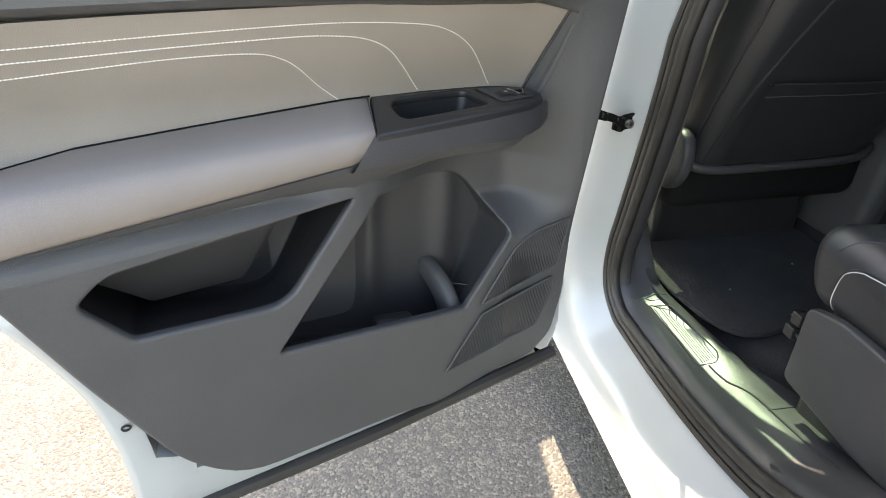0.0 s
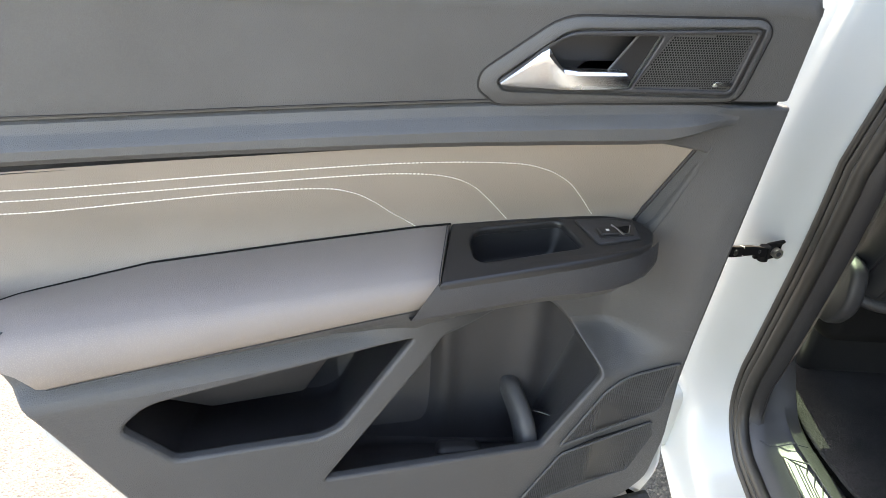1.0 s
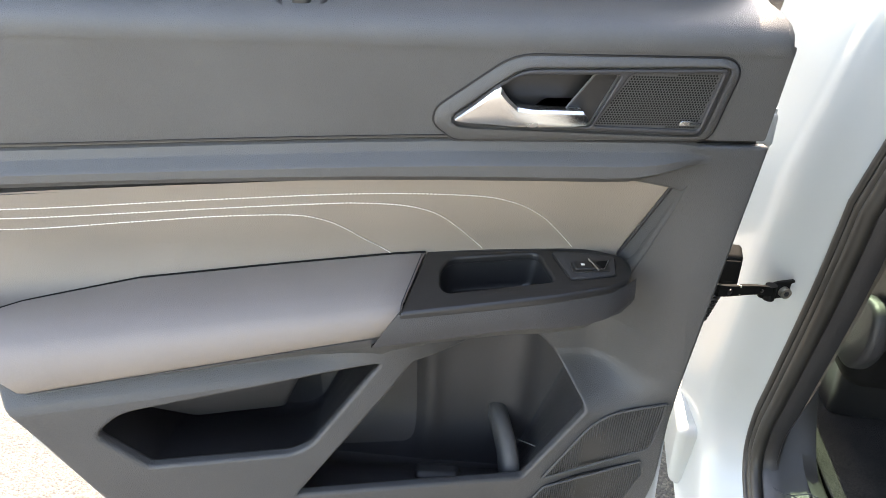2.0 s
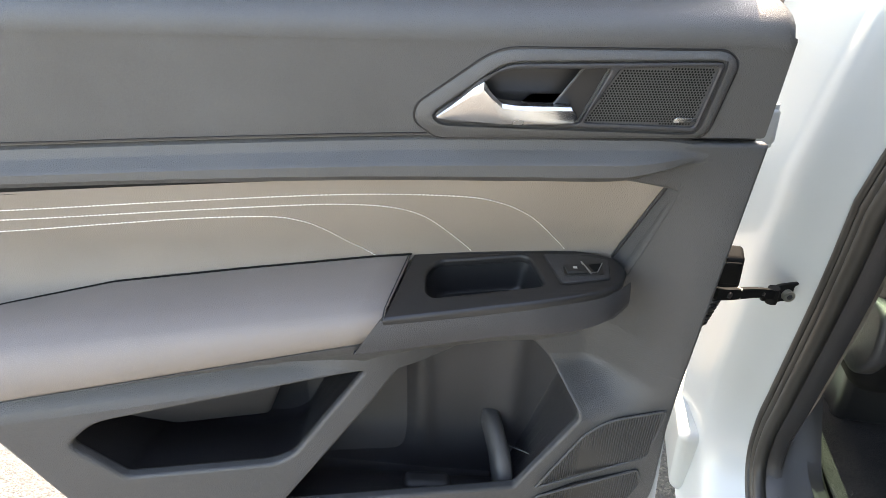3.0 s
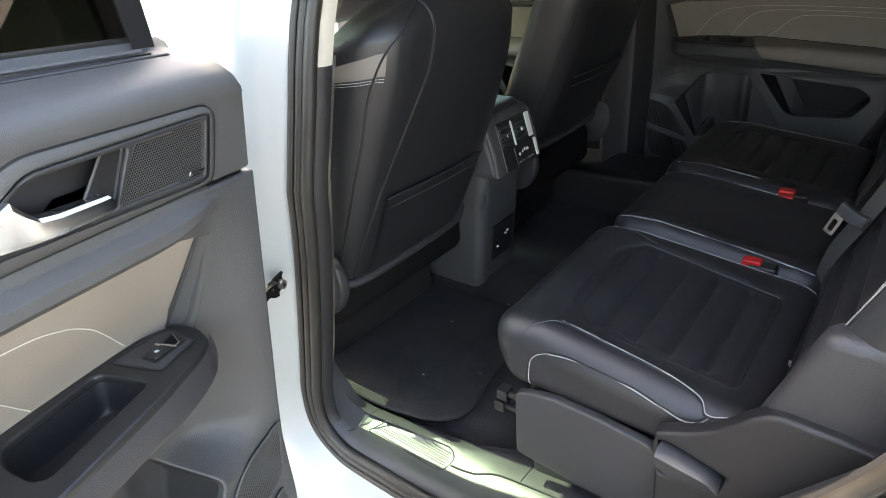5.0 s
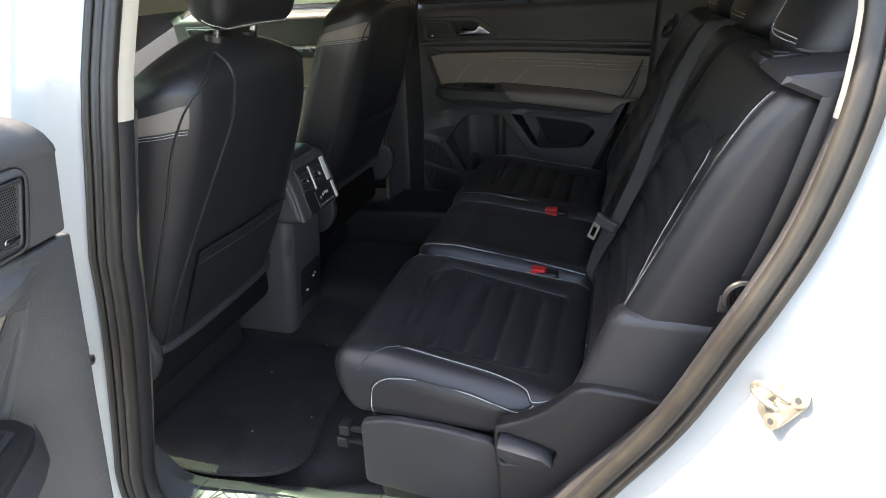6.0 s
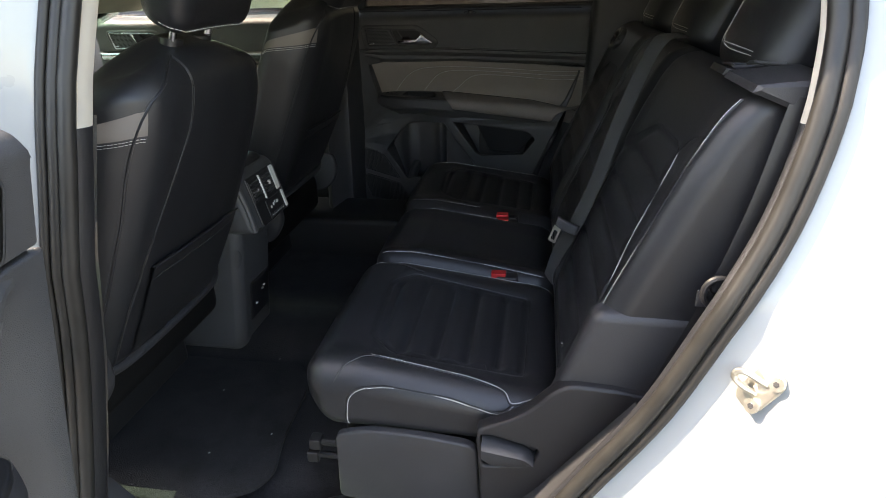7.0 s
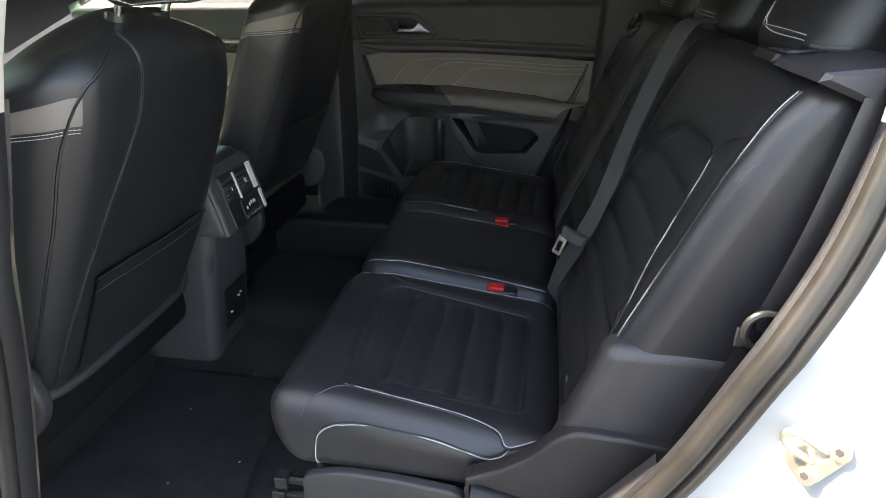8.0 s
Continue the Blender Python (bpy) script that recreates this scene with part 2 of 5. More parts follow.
def rbox(lo, hi, r=0.01, n=(2, 2, 2), fn=None, k=3):
    """A box with rounded edges between two corners, with n inner steps each way; fn warps it."""
    c = [(a + b) / 2 for a, b in zip(lo, hi)]
    h = [abs(b - a) / 2 for a, b in zip(lo, hi)]
    r = min(r, *[x * 0.98 for x in h])
    t = [ticks(h[i], r, n[i], k) for i in range(3)]
    verts, faces, index = [], [], {}

    def vert(p):
        key = tuple(round(x, 6) for x in p)
        if key not in index:
            inner = [max(-(h[i] - r), min(h[i] - r, p[i])) for i in range(3)]
            d = Vector([p[i] - inner[i] for i in range(3)])
            q = Vector(inner) + (d.normalized() * r if d.length > 1e-9 else d)
            q = q + Vector(c)
            index[key] = len(verts)
            verts.append(tuple(q if fn is None else fn(*q)))
        return index[key]

    for ax in range(3):
        b, cc = (ax + 1) % 3, (ax + 2) % 3
        for s in (-1, 1):
            for i in range(len(t[b]) - 1):
                for j in range(len(t[cc]) - 1):
                    quad = []
                    for di, dj in ((0, 0), (1, 0), (1, 1), (0, 1)):
                        p = [0, 0, 0]
                        p[ax], p[b], p[cc] = s * h[ax], t[b][i + di], t[cc][j + dj]
                        quad.append(vert(p))
                    faces.append(tuple(quad if s > 0 else quad[::-1]))
    return from_arrays(verts, faces)


def stitches(path, pitch=0.0062, length=0.0042, r=0.0007, up=(0, 0, 1)):
    """A row of short threads along a path."""
    pts = [Vector(p) for p in path]
    verts, faces = [], []
    carry = 0.0
    for a, b in zip(pts, pts[1:]):
        d = b - a
        ln = d.length
        if ln < 1e-7:
            continue
        d = d / ln
        side = d.cross(Vector(up))
        side = (side if side.length > 0.01 else d.orthogonal()).normalized()
        top = side.cross(d).normalized()
        s = carry
        while s < ln:
            m = a + d * s
            base = len(verts)
            for off, rr in ((-length / 2, 0.5), (0, 1.0), (length / 2, 0.5)):
                q = m + d * off
                verts += [q + side * r * rr, q + top * r * rr, q - side * r * rr, q - top * r * 0.4]
            for i in range(2):
                for j in range(4):
                    k = (j + 1) % 4
                    faces.append((base + 4 * i + j, base + 4 * i + k, base + 4 * i + 4 + k, base + 4 * i + 4 + j))
            faces += [(base, base + 1, base + 2, base + 3), (base + 8, base + 11, base + 10, base + 9)]
            s += pitch
        carry = s - ln
    return from_arrays(verts, faces)


def lerp(x, xs, ys):
    return float(np.interp(x, xs, ys))


def bump_at(x, c, w):
    return math.exp(-((x - c) / w) ** 2)


def lay(path, ob, lift=0.0006):
    """Lays a path onto the surface of a part."""
    spot = home(ob)
    out = []
    for p in path:
        ok, co, no, _ = ob.closest_point_on_mesh(Vector(p) - spot)
        out.append(co + no * lift + spot)
    return out


def poly_dist(p, poly):
    """How far a point lies inside an outline; negative outside."""
    x, y = p
    best, odd = 1e9, False
    for i in range(len(poly)):
        (x0, y0), (x1, y1) = poly[i - 1], poly[i]
        dx, dy = x1 - x0, y1 - y0
        t = min(1.0, max(0.0, ((x - x0) * dx + (y - y0) * dy) / (dx * dx + dy * dy + 1e-12)))
        best = min(best, math.hypot(x - x0 - t * dx, y - y0 - t * dy))
        if (y0 > y) != (y1 > y) and x < (x1 - x0) * (y - y0) / (y1 - y0) + x0:
            odd = not odd
    return best if odd else -best


def step(x, a, b):
    t = min(1.0, max(0.0, (x - a) / (b - a)))
    return t * t * (3 - 2 * t)


# ---- rear doors ----
# A door is drawn with u from its hinge edge to its rear, n into the cabin, z up.
def lower_n(u, z):
    """The lower panel, which draws back under the front of the armrest above a bulge at the hinge side."""
    base = -0.062 + 0.145 * max(u, 0.1)
    deep = step(z, 0.768, 0.838) * (1 - step(u, 0.17, 0.40)) * lerp(u, [-0.03, 0.05], [0.6, 1.0])
    n = base + (-0.118 - base) * deep - 0.022 * step(z, 0.9, 0.935) * step(u, 0.4, 0.5)
    rise = min(1.0, max(0.0, (z - 0.90) / 0.30)) * min(1.0, max(0.0, (0.22 - u) / 0.1))
    edge = lerp(z, [0.75, 1.2], [-0.046, 0.003])
    inner = step(u, -0.02, 0.1)
    return edge + (n * (1 - rise) - edge) * inner


def upper_n(u, z):
    return lerp(z, [1.145, 1.2, 1.305], [0.0, 0.0, 0.02]) - 0.05 * u


def seam_drop(u):
    """How far the seam under the upper panel sinks towards the rear of the door."""
    return lerp(u, [0.2, 0.3, 0.4, 0.5, 0.6, 0.7, 0.8, 0.95], [0.0, 0.001, 0.004, 0.008, 0.0125, 0.0175, 0.0225, 0.029])


def insert_n(u, z):
    return lerp(z, [1.0, 1.03, 1.145], [-0.105, -0.098, -0.03])


def arm_back(u):
    return lerp(u, [0.05, 0.15, 0.27, 0.39, 0.72, 0.87, 0.95], [1.013, 1.02, 1.022, 1.016, 0.983, 0.951, 0.925])


def arm_crest(u):
    return lerp(u, [0.08, 0.2, 0.38, 0.8, 0.9], [1.016, 1.013, 1.005, 0.983, 0.974])


def arm_low(u):
    return lerp(u, [0.08, 0.12, 0.16, 0.24, 0.41, 0.82, 0.9], [0.982, 0.974, 0.968, 0.973, 0.961, 0.931, 0.924])


def arm_front(u):
    return lerp(u, [0.085, 0.1, 0.13, 0.2, 0.4, 0.82, 0.88], [-0.03, -0.014, -0.003, 0.01, 0.024, 0.056, 0.06])


def on_panel(bm, height, lift=0.0, cuts=True):
    """Lays a plate drawn in u, z onto a height n(u, z)."""
    if cuts:
        for co, no in (((0.22, 0, 0), (1, 0, 0)), ((0.12, 0, 0), (1, 0, 0)), ((0, 0.9, 0), (0, 1, 0)), ((0, 1.0, 0), (0, 1, 0)), ((0, 1.1, 0), (0, 1, 0))):
            bmesh.ops.bisect_plane(bm, geom=bm.verts[:] + bm.edges[:] + bm.faces[:], plane_co=co, plane_no=no, dist=1e-6)
    return warp(bm, lambda u, z, d: (u, height(u, z) + d + lift, z))


def bowl(outline, height, depth, inset=0.9, lip=0.0, shift=(0, 0), rings=5, floor_n=None, sink=0.0):
    """A moulded recess behind a hole."""
    cx = sum(p[0] for p in outline) / len(outline)
    cz = sum(p[1] for p in outline) / len(outline)
    z0, z1 = min(p[1] for p in outline), max(p[1] for p in outline)
    down = [sink * (1 - step((z - z0) / (z1 - z0), 0.1, 0.45)) for u, z in outline]
    loops = []
    for i in range(rings + 1):
        t = i / rings
        k = 1 + lip + (inset - 1 - lip) * t ** 1.6
        d = depth * math.sin(min(1.0, t * 1.02) * math.pi / 2)
        fall = [d if floor_n is None else max(0.0, height(u, z) - floor_n) * d / depth for u, z in outline]
        loops.append([(cx + (u - cx) * k + shift[0] * t, height(u, z) - f - 0.001, cz + (z - cz) * k + shift[1] * t - g * min(1.0, 1.6 * t)) for (u, z), f, g in zip(outline, fall, down)])
    n = len(outline)
    bm = loft(loops, True, False)
    bm.verts.ensure_lookup_table()
    last = [bm.verts[rings * n + j] for j in range(n)]
    f = bm.faces.new(last)
    bmesh.ops.triangulate(bm, faces=[f])
    return bm


POCKET_A = rounded([(0.746, 0.854), (0.714, 0.883), (0.505, 0.902), (0.408, 0.91), (0.503, 0.786), (0.529, 0.776), (0.698, 0.791)],
                   [0.012, 0.02, 0.01, 0.006, 0.03, 0.02, 0.006], 4)
POCKET_B = rounded([(0.368, 0.902), (0.26, 0.892), (0.185, 0.874), (0.148, 0.835), (0.108, 0.776), (0.198, 0.654), (0.528, 0.697)],
                   [0.006, 0.03, 0.03, 0.02, 0.012, 0.006, 0.004], 4)
TRIM_LINE = rounded([(-0.016, 1.198), (-0.02, 0.83), (-0.028, 0.62), (-0.016, 0.53), (0.03, 0.48), (0.244, 0.455), (0.324, 0.472), (0.597, 0.492),
                     (0.674, 0.565), (0.755, 0.738), (0.812, 0.878), (0.842, 0.94), (0.88, 1.03), (0.9, 1.109), (0.9, 1.125), (0.848, 1.0), (0.785, 0.94),
                     (0.4, 0.955), (0.18, 0.962), (0.09, 0.99), (0.075, 1.02), (0.06, 1.137), (0.135, 1.152), (0.135, 1.185), (0.056, 1.198)],
                    [0.004, 0.02, 0.02, 0.02, 0.03, 0.03, 0.03, 0.05, 0.05, 0.05, 0.05, 0.05, 0.05, 0.004, 0.004, 0.02, 0.03, 0.05, 0.05, 0.02, 0.02, 0.004, 0.004, 0.004, 0.004], 4)
SKIN_LINE = rounded([(-0.055, 1.3), (-0.06, 0.5), (-0.03, 0.435), (0.304, 0.43), (0.693, 0.451), (0.746, 0.473), (0.749, 0.607), (0.766, 0.714),
                     (0.803, 0.806), (0.874, 0.947), (0.935, 1.091), (0.975, 1.3)],
                    [0.01, 0.03, 0.03, 0.05, 0.04, 0.04, 0.06, 0.05, 0.05, 0.06, 0.06, 0.01], 4)
HOUSING = rounded([(0.272, 1.291), (0.347, 1.235), (0.349, 1.217), (0.326, 1.199), (0.053, 1.2035), (0.046, 1.28), (0.06, 1.2925)],
                  [0.02, 0.012, 0.012, 0.008, 0.015, 0.012, 0.01], 4)
BEZEL = rounded([(0.264, 1.277), (0.33, 1.226), (0.322, 1.2175), (0.068, 1.2115), (0.061, 1.2825)], [0.014, 0.006, 0.006, 0.008, 0.006], 4)
CUP = rounded([(0.262, 1.272), (0.285, 1.262), (0.318, 1.2275), (0.31, 1.221), (0.186, 1.2185), (0.166, 1.274)], [0.01, 0.01, 0.004, 0.004, 0.004, 0.004], 3)
GRILLE = rounded([(0.157, 1.275), (0.183, 1.22), (0.072, 1.217), (0.066, 1.278)], 0.004, 3)
LOWER_GRILLE = rounded([(0.072, 0.769), (0.1, 0.745), (0.166, 0.648), (0.008, 0.692), (-0.002, 0.70), (-0.01, 0.791)], [0.02, 0.015, 0.004, 0.004, 0.006, 0.006], 3)
LOWER_GRILLE_B = rounded([(0.16, 0.628), (0.235, 0.525), (0.03, 0.56), (0.0, 0.64), (0.008, 0.668)], [0.004, 0.006, 0.01, 0.006, 0.004], 3)


def inside(p, poly):
    hit = False
    for i in range(len(poly)):
        (x0, y0), (x1, y1) = poly[i - 1], poly[i]
        if (y0 > p[1]) != (y1 > p[1]) and p[0] < (x1 - x0) * (p[1] - y0) / (y1 - y0) + x0:
            hit = not hit
    return hit


def span(poly, axis, value):
    """Where the line u = value (axis 0) or z = value (axis 1) runs inside an outline."""
    cuts = []
    for i in range(len(poly)):
        a, b = poly[i - 1], poly[i]
        if (a[axis] > value) != (b[axis] > value):
            t = (value - a[axis]) / (b[axis] - a[axis])
            cuts.append(a[1 - axis] + t * (b[1 - axis] - a[1 - axis]))
    return (min(cuts), max(cuts)) if len(cuts) >= 2 else None


def ribs(poly, height, pitch, width, lift, axis=0):
    """Fine parallel bars across an outline."""
    lo, hi = min(p[axis] for p in poly), max(p[axis] for p in poly)
    verts, faces = [], []
    v = lo + pitch
    while v < hi - pitch / 2:
        s = span(poly, axis, v)
        if s and s[1] - s[0] > 0.004:
            base = len(verts)
            steps = 6
            for j in range(steps + 1):
                w = s[0] + (s[1] - s[0]) * j / steps
                for off, d in ((-width / 2, 0), (0, lift), (width / 2, 0)):
                    u, z = (v + off, w) if axis == 0 else (w, v + off)
                    verts.append((u, height(u, z) + d, z))
            for j in range(steps):
                for k in range(2):
                    q = base + 3 * j + k
                    faces.append((q, q + 1, q + 4, q + 3))
        v += pitch
    return from_arrays(verts, faces)


def holes_in(poly, height, pitch, r):
    """Rows of small dark holes, set like a honeycomb, inside an outline."""
    verts, faces = [], []
    lo, hi = [min(p[k] for p in poly) for k in (0, 1)], [max(p[k] for p in poly) for k in (0, 1)]
    row, z = 0, lo[1]
    while z < hi[1]:
        u = lo[0] + (pitch / 2 if row % 2 else 0)
        while u < hi[0]:
            if poly_dist((u, z), poly) > r * 1.6:
                base = len(verts)
                for k in range(6):
                    a, b = u + r * math.cos(k * math.pi / 3), z + r * math.sin(k * math.pi / 3)
                    verts.append((a, height(a, b), b))
                faces.append(tuple(range(base, base + 6)))
            u += pitch
        z += pitch * 0.866
        row += 1
    return from_arrays(verts, faces)


def by_angle(poly, c, n=96):
    """The outline seen from a centre at even angles."""
    out = []
    for k in range(n):
        a = 2 * math.pi * k / n
        d = Vector((math.cos(a), math.sin(a) * 0.35)).normalized()
        best = None
        for i in range(len(poly)):
            p, q = Vector(poly[i - 1]) - Vector(c), Vector(poly[i]) - Vector(c)
            e = q - p
            det = d.x * -e.y + d.y * e.x
            if abs(det) < 1e-12:
                continue
            r = (p.x * -e.y + p.y * e.x) / det
            t = (d.x * p.y - d.y * p.x) / det
            if r > 0 and -1e-6 <= t <= 1 + 1e-6:
                best = r if best is None else max(best, r)
        out.append((c[0] + d.x * best, c[1] + d.y * best))
    return out


def ring_strip(outer, inner, height, lift_o, lift_i):
    c = (sum(p[0] for p in inner) / len(inner), sum(p[1] for p in inner) / len(inner))
    outer, inner = by_angle(outer, c), by_angle(inner, c)
    rows = []
    for t in (0.0, 0.12, 0.3, 0.6, 0.85, 1.0):
        lift = lift_o + (lift_i - lift_o) * math.sin(t * math.pi / 2) ** 0.7
        rows.append([(a[0] + (b[0] - a[0]) * t, height(a[0] + (b[0] - a[0]) * t, a[1] + (b[1] - a[1]) * t) + lift, a[1] + (b[1] - a[1]) * t) for a, b in zip(outer, inner)])
    return loft(rows, True, False)


def scaled(poly, d):
    """An outline moved outwards by d."""
    n = len(poly)
    area = sum(poly[i - 1][0] * poly[i][1] - poly[i][0] * poly[i - 1][1] for i in range(n))
    out = []
    for i in range(n):
        a, b = Vector(poly[i - 1]), Vector(poly[(i + 1) % n])
        t = (b - a)
        t = t.normalized() if t.length > 1e-9 else Vector((1, 0))
        nrm = Vector((t.y, -t.x)) * (1 if area > 0 else -1)
        out.append((poly[i][0] + nrm.x * d, poly[i][1] + nrm.y * d))
    return out


def stitch_lines():
    top = [(0.93, 1.105), (0.795, 1.106), (0.6, 1.119), (0.423, 1.128), (0.3, 1.124), (0.249, 1.112), (0.212, 1.09), (0.185, 1.063), (0.152, 1.024)]
    mid = [(0.93, 1.09), (0.807, 1.09), (0.6, 1.104), (0.48, 1.111), (0.426, 1.112), (0.375, 1.107), (0.338, 1.092), (0.31, 1.066), (0.274, 1.024)]
    low = [(0.93, 1.074), (0.825, 1.07), (0.7, 1.081), (0.6, 1.09), (0.512, 1.092), (0.475, 1.083), (0.45, 1.066), (0.425, 1.042), (0.395, 1.018)]
    return [smooth(line, 10) for line in (top, mid, low)]


def make_door(name, m, label, full=True, glazing=PRIVACY):
    door = thing(name, m @ Vector((0.3, -0.06, 0.42)), label, "car door")

    def put(pname, bm, mat, parent=None, plabel="", sharp=40, flat=False):
        return part(pname, moved(bm, m), mat, parent or door, plabel, sharp, flat)

    # painted shell and its rubber edge
    skin_n = lambda u, z: -0.2 + 0.03 * u + lerp(z, [0.4, 0.7, 1.0, 1.3], [0.02, 0.0, 0.0, 0.03])
    shell = put("door_shell", on_panel(plate(SKIN_LINE, (), 0.012, 0.004, 2), skin_n, cuts=False), WHITE, None, "white painted steel shell")
    rim_n = lambda u, z: (lower_n(u, 0.5) - 0.012 - 0.01 * (1 - min(1, max(0, u / 0.2)))) * (1 - step(z, 0.86, 1.0)) - 0.19 * step(z, 0.86, 1.0)
    inner_rim = lambda more: [a if q[1] < 0.58 else b for q, a, b in zip(SKIN_LINE, scaled(SKIN_LINE, -0.085 - more), scaled(SKIN_LINE, -0.04 - more))]
    rows = [[(u, skin_n(u, z), z) for u, z in SKIN_LINE], [(u, rim_n(u, z) - 0.02, z) for u, z in SKIN_LINE], [(u, rim_n(u, z) - 0.006, z) for u, z in scaled(SKIN_LINE, -0.004)],
            [(u, rim_n(u, z), z) for u, z in scaled(SKIN_LINE, -0.014)], [(u, rim_n(u, z) - 0.004, z) for u, z in inner_rim(0.0)], [(u, rim_n(u, z) - 0.03, z) for u, z in inner_rim(0.005)]]
    put("door_flange", loft(rows, True, False), WHITE if full else SHELL, shell, "white painted inner flange" if full else "dark inner flange", 50)
    low = [(-0.03, -0.045, 0.475), (0.03, -0.045, 0.466), (0.24, -0.035, 0.444), (0.42, -0.008, 0.45), (0.66, 0.02, 0.462), (0.735, 0.03, 0.47)]
    put("bottom_seal", tube([Vector(p) for p in smooth(low, 8)], 0.013, 8), RUBBER, None, "black rubber seal")
    ring = [(0.732 + 0.005 * math.cos(a), rim_n(0.732, 0.658) + 0.0005, 0.658 + 0.004 * math.sin(a)) for a in [2 * math.pi * k / 14 for k in range(14)]]
    put("grommet", tube(ring, 0.0016, 6, True, up=(0, 1, 0)), BLACK, shell, "black rubber grommet")
    # lower panel with two map pockets
    panel = plate(TRIM_LINE, (POCKET_A, POCKET_B), 0.016, 0.005, 3)
    cut = 0.014 if full else 0.04
    lower = put("lower_panel", on_panel(diced(panel, cut, cut), lower_n), PANEL, None, "dark grey moulded plastic", 40, True)
    # pocket linings use darker plastics than the panel, putting inner shade into colour
    put("pocket", bowl(POCKET_A, lambda u, z: lower_n(u, z) - 0.004, 0.1, 0.95, 0.015, (0, 0.002), 6, -0.125, 0.045), SHELL, lower, "deep moulded pocket darkened for its shade", 60)
    put("pocket", bowl(POCKET_B, lambda u, z: lower_n(u, z) - 0.004, 0.1, 0.96, 0.015, (0, 0.002), 6, -0.155, 0.11), DARK, lower, "deep bottle pocket darkened for its shade", 60)
    # sloping back of the map pocket, which ends above its floor; panel plastic darkened for shade
    ledge_line = rounded([(0.742, 0.862), (0.674, 0.772), (0.55, 0.775), (0.506, 0.9), (0.70, 0.9)], [0.004, 0.008, 0.008, 0.004, 0.004], 4)
    put("pocket_step", on_panel(diced(plate(ledge_line, (), 0.04, 0.006, 3), 0.03, 0.03), lambda u, z: -0.074 + 0.62 * (z - 0.772) + 0.1 * (u - 0.61), cuts=False), DARK, lower, "", 40, True)
    # back of the bottle pocket with soft upright ridges
    rows = []
    for u in np.linspace(0.1, 0.52, 60):
        ridge = 0.02 * bump_at(u, 0.335, 0.02) + 0.012 * bump_at(u, 0.19, 0.025) - 0.012 * step(u, 0.3, 0.36)
        rows.append([(u, -0.152 + ridge * step(z, 0.56, 0.70) * (1 - 0.6 * step(z, 0.8, 0.9)), z) for z in np.linspace(0.55, 0.9, 16)])
    put("pocket_back", loft(rows, False, False), DARK, lower, "softly ridged pocket back darkened for shade", 60)
    rings = []
    top_edge = smooth([(-0.158, 0.70), (-0.135, 0.702), (-0.11, 0.694), (-0.08, 0.676), (-0.058, 0.655), (-0.046, 0.63), (-0.044, 0.59), (-0.044, 0.56)], 4)
    for p in top_edge:
        n, z = p.x, p.y
        lean = 0.012 * step(n, -0.15, -0.05)
        rings.append([(0.236 - lean, n - 0.03, z - 0.03), (0.233 - lean, n - 0.004, z - 0.004), (0.227 - lean, n, z), (0.213 - lean, n, z), (0.207 - lean, n - 0.004, z - 0.004), (0.204 - lean, n - 0.03, z - 0.03)])
    put("bottle_divider", loft(rings, False, False), PANEL, lower, "curved bottle divider", 60)
    cup = smooth([(0.207, -0.12, 0.655), (0.18, -0.098, 0.662), (0.15, -0.082, 0.658), (0.128, -0.085, 0.645)], 8)
    put("bottle_ring", tube(cup, 0.0012, 6), PANEL, lower)
    hump = rbox((0.29, lower_n(0.3, 0.7) - 0.05, 0.62), (0.362, lower_n(0.3, 0.7) - 0.018, 0.662), 0.012, (4, 2, 1), lambda u, n, z: (u, n, z + 0.13 * (u - 0.326)))
    put("pocket_hump", hump, SHELL, lower)
    # lower loudspeaker grille
    for poly in (LOWER_GRILLE, LOWER_GRILLE_B):
        g = put("speaker_grille", on_panel(plate(poly, (), 0.004, 0.0), lower_n, 0.0025), BLACK, lower, "finely ribbed black grille")
        put("grille_ribs", ribs(poly, lambda u, z: lower_n(u, z) + 0.0025, 0.0036 if full else 0.006, 0.002, 0.0024), PANEL, g)
        rim = [(u, lower_n(u, z) + 0.003, z) for u, z in poly]
        put("grille_rim", tube(rim, 0.002, 6, True, up=(0, 1, 0)), PANEL, g)
    # upper panel
    face = plate(rounded([(0.0, 1.305), (-0.008, 1.204), (0.98, 1.204), (0.98, 1.305)], 0.004, 2), (scaled(CUP, -0.001),), 0.012, 0.0)
    upper = put("upper_panel", warp(on_panel(diced(face, 0.05, 0.03), upper_n, cuts=False), lambda u, n, z: (u, n, z - seam_drop(u) * (1 - step(z, 1.208, 1.26)))), TRIM, None, "dark grey grained upper panel", 40, True)
    backing = plate(rounded([(-0.006, 1.16), (-0.006, 1.235), (0.95, 1.235), (0.95, 1.16)], 0.004, 2), (scaled(CUP, 0.004),), 0.006)
    put("panel_backing", on_panel(backing, upper_n, -0.0135, False), BLACK, upper)
    prof = [(0.0195, 1.296), (0.021, 1.303), (0.0195, 1.312), (0.013, 1.321), (0.0, 1.328), (-0.02, 1.333), (-0.045, 1.3365), (-0.07, 1.3405), (-0.092, 1.347), (-0.098, 1.356), (-0.104, 1.357), (-0.106, 1.30)]
    us = [-0.012, -0.009, 0.0, 0.03, 0.1, 0.3, 0.5, 0.7, 0.98]
    rings = [[(u + lerp(n, [-0.1, 0.02], [-0.012, 0.012]) * max(0.0, 1 - u / 0.1), n - 0.05 * u, (z - 0.006 * max(0.0, -u / 0.009)) if u > -0.011 else 1.296) for n, z in prof] for u in us]
